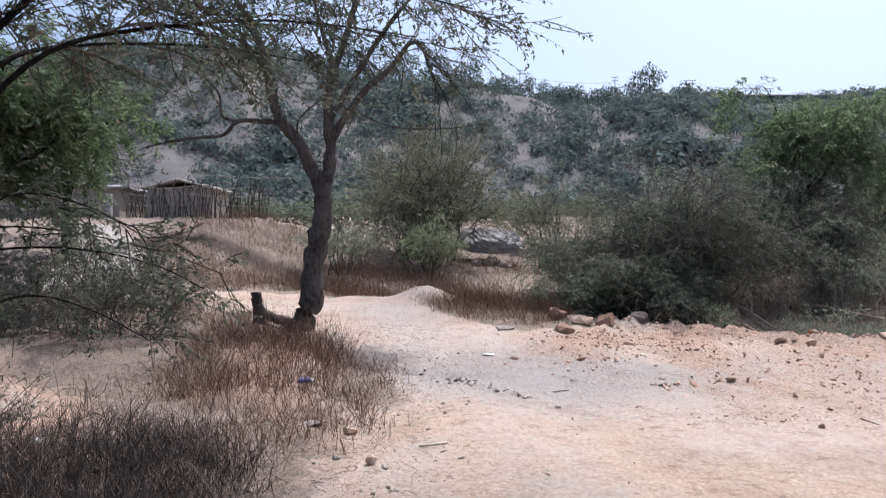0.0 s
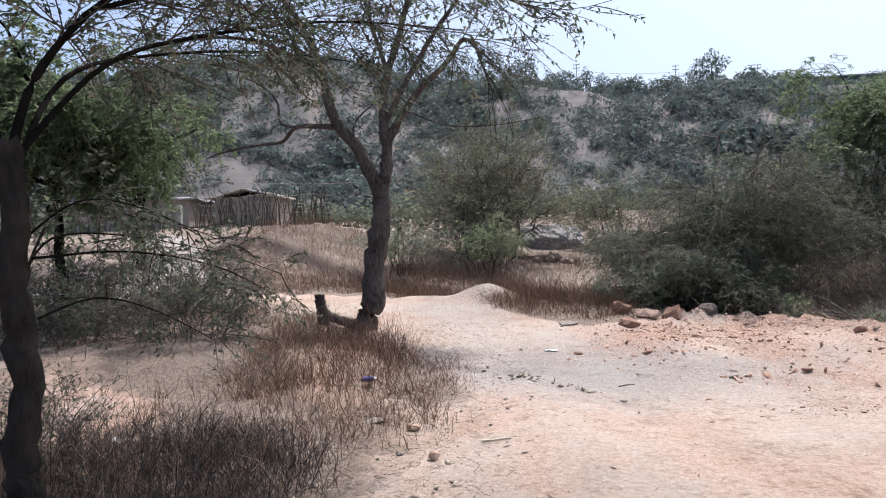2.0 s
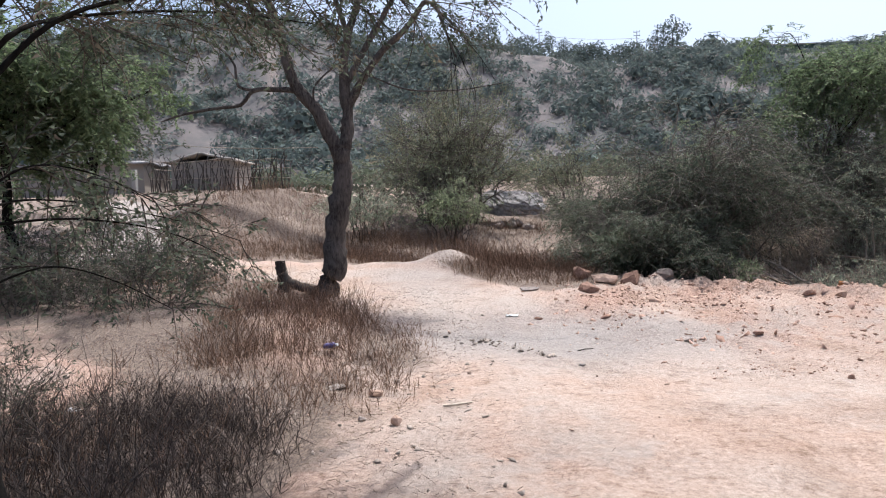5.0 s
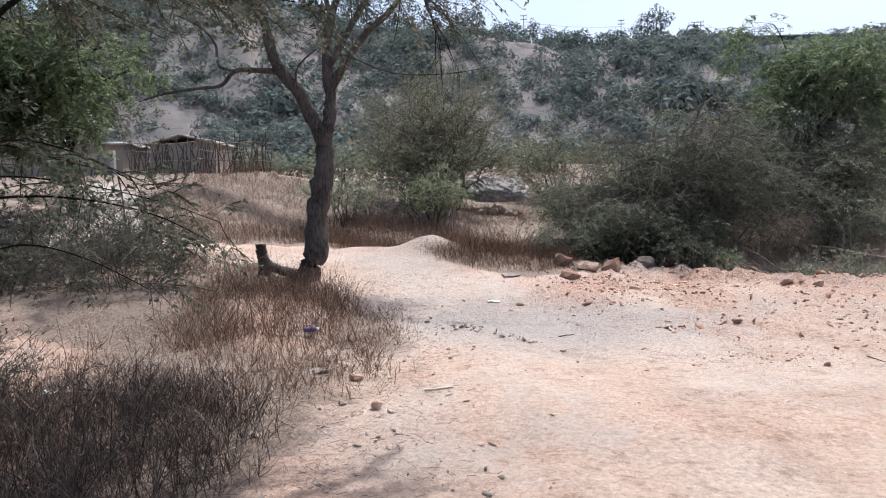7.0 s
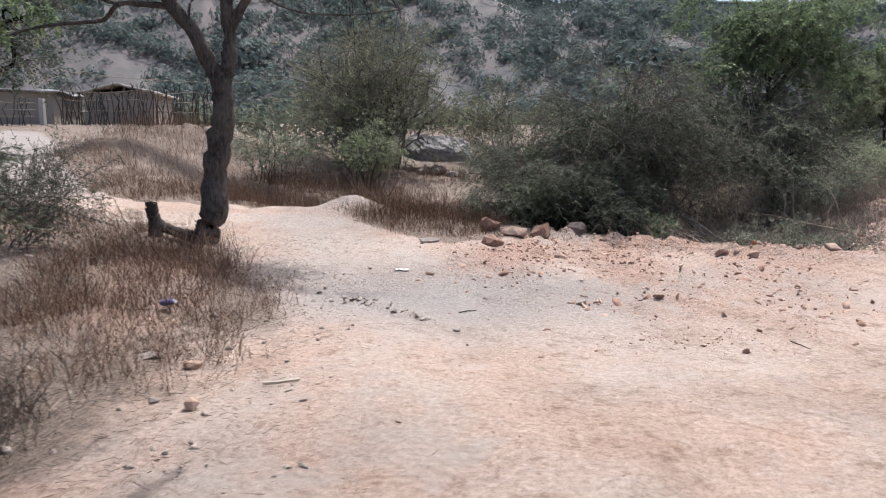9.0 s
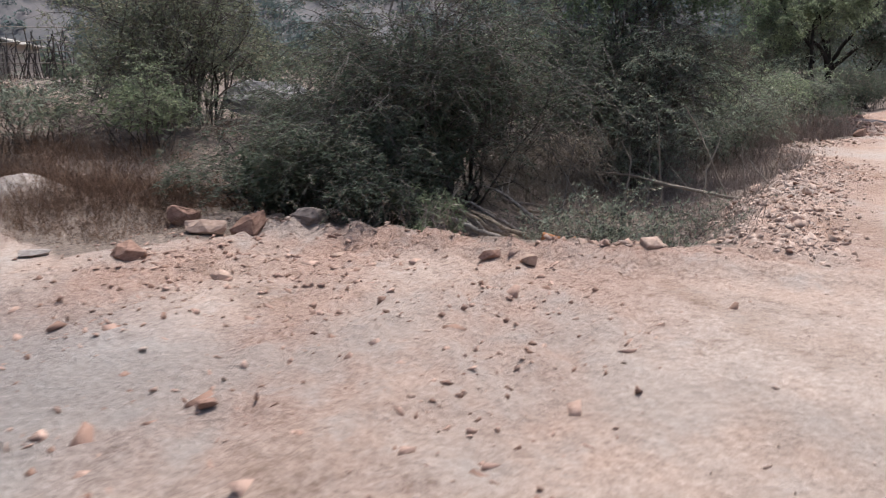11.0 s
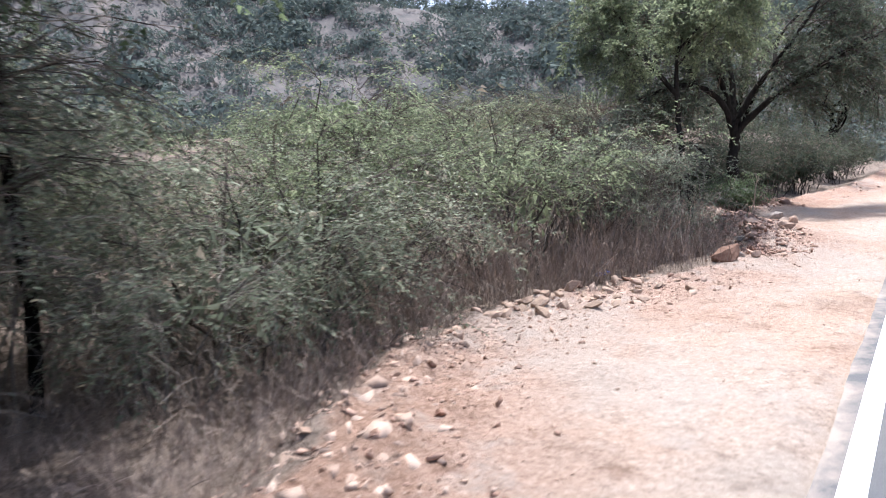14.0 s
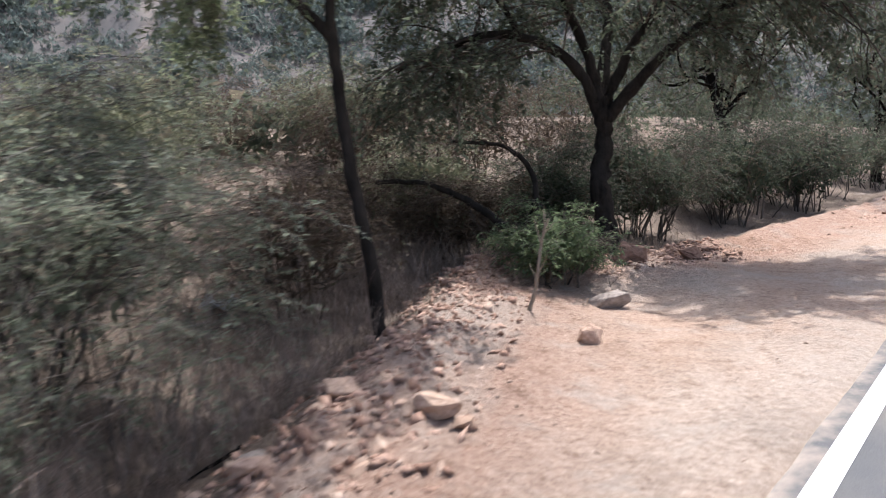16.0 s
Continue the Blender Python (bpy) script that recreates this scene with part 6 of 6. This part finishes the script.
branch("sapling", (-0.15, 6.3, 0), (0.0, 6.4, 0.95), 0.016, 0.008, M_TWIG_PALE, 13, "bare pale sapling in the hollow", 4, category="sapling")
branch("sapling", (10.74, 21.75, 0), (10.95, 21.85, 0.85), 0.02, 0.01, M_TWIG_PALE, 14, "small forked pale sapling by the boulder", 6, category="sapling")
branch("dead_branch", (-2.75, 5.15, 0.02), (-2.95, 5.5, 0.85), 0.03, 0.015, M_TWIG_PALE, 15, "pale cut trunk of a small shrub", 4)
branch("stick", (-6.72, -2.82, 0.012), (-6.5, -2.76, 0.012), 0.009, 0.007, M_PALE_STICK, 16, "straight pale stick on the dirt", category="stick")
branch("stick", (-5.62, -0.2, 0.008), (-5.45, -0.17, 0.008), 0.006, 0.004, M_BARK_DARK, 17, "short dark stick on the track", category="stick")
branch("stick", (-2.83, -1.21, 0.008), (-2.77, -1.44, 0.008), 0.005, 0.003, M_BARK_DARK, 18, "thin dark twig on the dirt", category="stick")
branch("stick", (9.2, 19.1, 0.02), (8.8, 19.15, 0.02), 0.012, 0.008, M_BARK_DARK, 19, "dark stick on the verge", category="stick")
for i, (x, y, dx, dy, h) in enumerate(((-1.2, 6.4, -0.9, 0.9, 0.9), (-0.4, 6.6, -0.6, 1.2, 1.3), (0.3, 8.0, -0.8, 0.9, 1.2), (-0.9, 6.9, 0.5, 1.0, 1.4), (0.6, 7.9, 0.3, 1.2, 1.6), (-1.8, 6.2, -0.8, 0.6, 0.8))):
    branch("dead_branch", (x, y, 0.02), (x + dx, y + dy, h), 0.012, 0.005, M_TWIG, 230 + i, "dead grey branch arching out of the thicket", 7)


def litter_piece(name, x, y, size, mat, seed, label, lift=0.03, category="litter"):
    """A crumpled scrap of plastic or paper."""
    r = np.random.RandomState(seed)
    k = 7
    g = np.linspace(-0.5, 0.5, k)
    X, Y = np.meshgrid(g, g, indexing="ij")
    Z = np.abs(r.normal(size=X.shape)) * 0.22 * (1 - 1.2 * (X ** 2 + Y ** 2))
    v = np.stack([X * size[0] + r.normal(size=X.shape) * 0.04 * size[0], Y * size[1] + r.normal(size=X.shape) * 0.04 * size[1], Z * size[2] * 3], -1).reshape(-1, 3)
    i = np.arange(k * k).reshape(k, k)
    f = np.stack([i[:-1, :-1], i[1:, :-1], i[1:, 1:], i[:-1, 1:]], -1).reshape(-1, 4)
    ob = add_mesh(name, v, f, mat, None, False)
    ob.location = (x, y, ground_z(x, y) + lift)
    m = ob.modifiers.new("thick", "SOLIDIFY")
    m.thickness = 0.004
    return tagged(ob, label, category)


def plain(name, col, rough=0.5):
    m = Nodes(name, rough, 0.4)
    return m.done(m.mix(m.ramp(m.noise(20, 3), [(0.4, (0,)), (0.7, (0.4,))]), col, tuple(0.7 * c for c in col)))


M_PAPER, M_BLUE, M_BAG = plain("white_plastic", (0.62, 0.62, 0.6)), plain("violet_plastic", (0.085, 0.075, 0.19), 0.4), plain("grey_plastic_bag", (0.42, 0.45, 0.48), 0.4)
litter_piece("plastic_bag", 7.46, 22.6, (0.42, 0.3, 0.2), M_BAG, 1, "crumpled grey plastic bag under the bushes")
litter_piece("paper_scrap", 7.3, 18.75, (0.16, 0.12, 0.06), M_PAPER, 2, "crumpled white paper scrap in the leaf litter")
M_WRAP = plain("bright_blue_plastic", (0.02, 0.075, 0.42), 0.4)
litter_piece("wrapper", 6.98, 17.52, (0.15, 0.1, 0.06), M_WRAP, 3, "small blue plastic wrapper in the litter", 0.08)
litter_piece("wrapper", 7.12, 17.66, (0.09, 0.07, 0.04), M_WRAP, 6, "small blue plastic wrapper in the litter", 0.08)
litter_piece("paper_scrap", -9.55, -3.3, (0.12, 0.07, 0.03), M_PAPER, 4, "white plastic scrap in dry weeds")
litter_piece("paper_scrap", -6.47, 1.8, (0.17, 0.11, 0.02), M_PAPER, 5, "flat white scrap on the track", 0.005)


def bottle(x, y):
    """A crushed violet plastic bottle lying in the grass."""
    root = new("plastic_bottle")
    root.location = (x, y, ground_z(x, y) + 0.06)
    root.rotation_euler = (radians(80), 0, radians(65))
    root.scale = (0.75, 0.75, 0.75)
    prof = [(0.0, 0.0), (0.042, 0.0), (0.05, 0.02), (0.05, 0.07), (0.044, 0.09), (0.05, 0.11), (0.05, 0.16), (0.03, 0.20), (0.018, 0.215), (0.018, 0.235), (0.0, 0.235)]
    bm = bmesh.new()
    rings = [[bm.verts.new((rad * math.cos(a), rad * math.sin(a) * 0.8, z)) for a in [i * 6.2832 / 14 for i in range(14)]] for rad, z in prof]
    for a, b in zip(rings, rings[1:]):
        for i in range(14):
            bm.faces.new((a[i], a[(i + 1) % 14], b[(i + 1) % 14], b[i]))
    part("body", bm, M_BLUE, root)
    bm = bmesh.new()
    bmesh.ops.create_cone(bm, cap_ends=True, segments=14, radius1=0.021, radius2=0.02, depth=0.022, matrix=Matrix.Translation((0, 0, 0.235)))
    part("cap", bm, M_PAPER, root, "white screw cap")
    return tagged(root, "crushed violet plastic bottle in dry grass", "bottle")


bottle(-8.3, -0.95)

# ---- the grey slab, the hut and its fence ----
M_TARP = rock_material("creased_grey_stone", (0.13, 0.132, 0.138), (0.30, 0.305, 0.315), (0.52, 0.525, 0.54))
M_MUD = plain("pale_mud_wall", (0.30, 0.26, 0.22), 0.9)
M_THATCH = plain("bleached_thatch", (0.40, 0.36, 0.31), 0.95)
M_POST = bark_material("weathered_fence_wood", (0.03, 0.026, 0.024), (0.11, 0.096, 0.085), 20)


def grey_outcrop():
    """A big creased slab of grey rock with a stony foot."""
    r = np.random.RandomState(31)
    x, y = view_xy(1.75, 24.0)
    bm = bmesh.new()
    bmesh.ops.create_icosphere(bm, subdivisions=5, radius=1.0)
    cuts = [(Vector((*q,)).normalized(), h) for q, h in (((0.1, -0.5, 1.0), 0.62), ((-0.6, -0.5, 0.7), 0.70), ((0.8, -0.3, 0.55), 0.78), ((0.2, -1.0, 0.15), 0.74), ((-0.8, -0.8, 0.1), 0.80), ((0.7, -0.9, -0.1), 0.76), ((0.0, 0.6, 1.0), 0.66))]
    for vert in bm.verts:
        p = vert.co.copy()
        for q, h in cuts:
            over = p.dot(q) - h - 0.10 * noise.noise(p * 2.2 + q * 7)
            if over > 0:
                p -= q * over
        p += p.normalized() * (0.05 * noise.noise(p * 6) - 0.10 * abs(noise.noise(Vector((p.x * 2.2, p.y * 2.2, p.z * 6 + p.x * 2)))))
        vert.co = (p.x * 1.18, p.y * 0.8, max(p.z, -0.35) * 0.62 + 0.14 * p.y)
    me = bpy.data.meshes.new("boulder")
    bm.to_mesh(me)
    bm.free()
    me.materials.append(M_TARP)
    ob = new("boulder", me)
    ob.location = (x, y, ground_z(x, y) + 0.62)
    ob.rotation_euler = (radians(6), radians(6), radians(-6))
    tagged(ob, "large creased grey slab of rock in dry grass", "boulder")
    for i in range(7):
        rock("rock", *view_xy(1.75 + r.uniform(-0.6, 1.6), 24.0 + r.uniform(-0.9, -0.4)), (r.uniform(0.3, 0.5), 0.4, r.uniform(0.3, 0.5)), M_ROCK_GREY, r.randint(90), r.uniform(0, 180), 0.2, label="grey stone at the slab's foot", group="stones by the slab")


def box(name, lo, hi, mat, parent, bevel=0.02):
    bm = bmesh.new()
    c = [(a + b) / 2 for a, b in zip(lo, hi)]
    d = [b - a for a, b in zip(lo, hi)]
    bmesh.ops.create_cube(bm, size=1, matrix=Matrix.Translation(c) @ Matrix.Diagonal((*d, 1)))
    bmesh.ops.bevel(bm, geom=list(bm.edges), offset=bevel, segments=1, affect="EDGES")
    return part(name, bm, mat, parent)


def hut(u, v, wide, deep, tall, rise, seed, label, thatch):
    x, y = view_xy(u, v)
    root = rooted("hut", x, y)
    root.rotation_euler = (0, 0, radians(8))
    box("front_wall", (-wide / 2, -deep / 2, -0.5), (wide / 2, -deep / 2 + 0.2, tall), M_MUD, root)
    box("back_wall", (-wide / 2, deep / 2 - 0.2, -0.5), (wide / 2, deep / 2, tall), M_MUD, root)
    box("side_wall", (-wide / 2, -deep / 2 + 0.2, -0.5), (-wide / 2 + 0.2, deep / 2 - 0.2, tall), M_MUD, root)
    box("side_wall", (wide / 2 - 0.2, -deep / 2 + 0.2, -0.5), (wide / 2, deep / 2 - 0.2, tall), M_MUD, root)
    r = np.random.RandomState(seed)
    k = 14
    g = np.linspace(-1, 1, k)
    X, Y = np.meshgrid(g, g, indexing="ij")
    Z = tall + rise * (1 - np.abs(X)) + 0.04 * r.normal(size=X.shape) + 0.03
    vts = np.stack([X * (wide / 2 + 0.35), Y * (deep / 2 + 0.35), Z], -1).reshape(-1, 3)
    i = np.arange(k * k).reshape(k, k)
    f = np.stack([i[:-1, :-1], i[1:, :-1], i[1:, 1:], i[:-1, 1:]], -1).reshape(-1, 4)
    ob = add_mesh("roof", vts, f, thatch, root, False)
    ob.modifiers.new("thick", "SOLIDIFY").thickness = 0.12
    return tagged(root, label, "hut")


def fence(u0, v0, u1, v1, tall, seed, gap=0.17):
    r = np.random.RandomState(seed)
    x0, y0 = view_xy(u0, v0)
    root = rooted("stick_fence", x0, y0)
    z0 = root.location.z
    n = int(math.hypot(u1 - u0, v1 - v0) / gap)
    shapes = []
    for i in range(5):
        q = np.array([[(0, 0, -0.2), (r.normal() * 0.05, r.normal() * 0.05, 0.4), (r.normal() * 0.08, r.normal() * 0.08, 0.75), (r.normal() * 0.12, r.normal() * 0.12, 1.0)]])
        vv, ff = tubes(q, 0.038, 0.022, 5)
        ob = add_mesh("stake", vv, ff, M_POST, root)
        shapes.append(ob.data)
        scene.collection.objects.unlink(ob)
        bpy.data.objects.remove(ob)
    for i in range(n):
        t = (i + r.uniform(-0.3, 0.3)) / n
        x, y = view_xy(u0 + (u1 - u0) * t, v0 + (v1 - v0) * t)
        ob = new("stake", shapes[r.randint(5)])
        ob.parent = root
        ob.location = (x - x0, y - y0, ground_z(x, y) - z0)
        ob.rotation_euler = (r.normal() * 0.12, r.normal() * 0.16, r.uniform(0, 6))
        ob.scale = (1, 1, tall * r.uniform(0.75, 1.15))
    for h in (0.35, 0.62, 0.86):
        pts = []
        for t in np.linspace(0, 1, 9):
            x, y = view_xy(u0 + (u1 - u0) * t, v0 + (v1 - v0) * t - 0.05)
            pts.append((x - x0, y - y0, ground_z(x, y) - z0 + tall * h + r.normal() * 0.05))
        vv, ff = tubes(np.array([pts]), 0.03, 0.025, 5)
        add_mesh("rail", vv, ff, M_STICK, root)
    return tagged(root, "rough fence of dark upright sticks with thin rails", "fence")


grey_outcrop()
hut(-17.0, 49.0, 4.2, 4.0, 2.0, 0.55, 51, "low mud hut with a bleached thatch roof", M_THATCH)
hut(-24.5, 48.0, 8.0, 4.0, 2.0, 0.2, 52, "long grey shed with a flat weathered roof", M_TARP)
fence(-19.6, 45.0, -10.4, 44.0, 2.2, 53, 0.12)
fence(-30.0, 42.5, -20.6, 44.0, 1.6, 54, 0.25)
gx, gy = view_xy(-20.3, 44.2)
gp = rooted("gate_pillar", gx, gy)
box("pillar", (-0.14, -0.14, -0.2), (0.14, 0.14, 1.5), plain("whitewash", (0.36, 0.34, 0.31), 0.9), gp)
tagged(gp, "whitewashed pillar at the fence opening", "pillar")


def cable(name, a, b, sag, r0, label, parent=None):
    p = [Vector(a).lerp(Vector(b), t) - Vector((0, 0, sag * 4 * t * (1 - t))) for t in np.linspace(0, 1, 17)]
    v, f = tubes(np.array([[tuple(q) for q in p]]), r0, r0, 4)
    return tagged(add_mesh(name, v, f, M_STICK, parent), label, "cable")


xa, ya = view_xy(-26, 50)
xb2, yb2 = view_xy(-9, 46)
cable("cable", (xa, ya, ground_z(xa, ya) + 4.3), (xb2, yb2, ground_z(xb2, yb2) + 2.6), 0.35, 0.02, "thin pale cable strung past the hut")

# ---- the ridge: trees, poles and the raised canal ----
M_STEEL = plain("galvanised_steel", (0.32, 0.33, 0.34), 0.5)


def pole(u, v, tall, shafts, label):
    x, y = view_xy(u, v)
    root = rooted("electricity_pole", x, y)
    for i in range(shafts):
        ox = (i - (shafts - 1) / 2) * 2.2
        vv, ff = tubes(np.array([[(ox, 0, -1), (ox, 0, tall * 0.5), (ox, 0, tall)]]), 0.20, 0.13, 8)
        add_mesh("shaft", vv, ff, M_STEEL, root)
    w = 1.2 + 1.1 * (shafts - 1)
    for h in (0.98, 0.86):
        arm = box("crossarm", (-w, -0.1, tall * h - 0.12), (w, 0.1, tall * h + 0.12), M_STEEL, root)
        for k in (-0.9, 0, 0.9):
            vv, ff = tubes(np.array([[(k * w, 0, tall * h + 0.1), (k * w, 0, tall * h + 0.35), (k * w, 0, tall * h + 0.6)]]), 0.09, 0.07, 6)
            add_mesh("insulator", vv, ff, M_PAPER, arm)
    return tagged(root, label, "electricity pole", "poles along the ridge")


def at_px(px, v):
    return (px - 784) / 1255.0 * v


for px, tall, k in ((933, 11, 1), (1102, 11, 1), (1143, 13, 2), (1235, 10, 2), (1345, 8, 3), (1379, 8, 1), (690, 14, 2)):
    pole(at_px(px, 272), 272, tall, k, "concrete and steel electricity pole on the ridge")
for (p0, p1) in ((933, 1102), (1102, 1143), (1235, 1345)):
    x0, y0 = view_xy(at_px(p0, 272), 272)
    x1, y1 = view_xy(at_px(p1, 272), 272)
    cable("power_line", (x0, y0, ground_z(x0, y0) + 8.6), (x1, y1, ground_z(x1, y1) + 8.6), 1.0, 0.05, "thin power line between ridge poles")


def ridge_tree(u, v, tall, wide, seed):
    r = np.random.RandomState(seed)
    x, y = view_xy(u, v)
    root = rooted("tree", x, y)
    vv, ff = tubes(np.array([[(0, 0, -0.5), (0.1, 0, tall * 0.3), (0, 0.1, tall * 0.7)]]), tall * 0.025, tall * 0.01, 6)
    add_mesh("trunk", vv, ff, M_BARK_DARK, root)
    k = 950
    d = unit(r.normal(size=(k, 3)))
    c = d * (r.uniform(0.25, 1.0, (k, 1)) ** 0.6) * np.array([wide / 2, wide / 2, tall * 0.42]) * (1 + 0.3 * np.sin(4 * d[:, :1] + seed) * np.sin(5 * d[:, 2:3])) + np.array([0, 0, tall * 0.58])
    a, b = unit(r.normal(size=c.shape)), unit(r.normal(size=c.shape))
    h = 0.055 * (wide + tall) * 0.5 * r.uniform(0.4, 1.2, (k, 1))
    q = np.stack([c - a * h, c + b * h * 0.9, c + a * h], 1).reshape(-1, 3)
    tagged(add_mesh("crown", q, np.arange(3 * k).reshape(-1, 3), M_FAR_HAZED, root, False), kind="stuff")
    return tagged(root, "distant grey-green tree on the ridge", "tree", "trees along the ridge")


for i, (px, tall, wide) in enumerate(((1163, 14, 12), (1133, 9, 7), (1095, 7, 9), (1070, 6, 8), (1030, 7, 9), (1000, 6, 7), (975, 7, 6), (950, 9, 5), (912, 8, 10), (890, 7, 8), (845, 13, 9), (820, 10, 8), (725, 13, 12), (660, 14, 12), (630, 12, 9), (560, 8, 10), (500, 8, 9), (450, 7, 10), (390, 8, 12), (330, 9, 12), (240, 9, 12), (1215, 6, 7), (1292, 5, 4), (1318, 4, 5), (1010, 5, 12), (760, 7, 12), (700, 7, 10), (1440, 6, 8), (1480, 7, 9))):
    ridge_tree(at_px(px, 268), 268, tall, wide, 300 + i)


def canal():
    """A long raised channel wall on the ridge with a pale coping."""
    x0, y0 = view_xy(at_px(1172, 282), 282)
    root = rooted("canal_wall", x0, y0)
    x1, y1 = view_xy(at_px(1700, 282), 282)
    ln = math.hypot(x1 - x0, y1 - y0)
    root.rotation_euler = (0, 0, math.atan2(y1 - y0, x1 - x0))
    m = Nodes("dark_green_channel_side", 0.9, 0.2)
    dark = m.done(m.ramp(m.noise(0.3, 4), [(0.35, (0.05, 0.085, 0.065)), (0.7, (0.10, 0.14, 0.11))]))
    box("wall", (0, -0.4, -6), (ln, 0.4, 6.0), dark, root)
    box("coping", (-0.2, -0.7, 6.0), (ln + 0.2, 0.7, 6.5), M_THATCH, root)
    return tagged(root, "long raised channel wall with a pale coping", "wall", kind="structure")


canal()
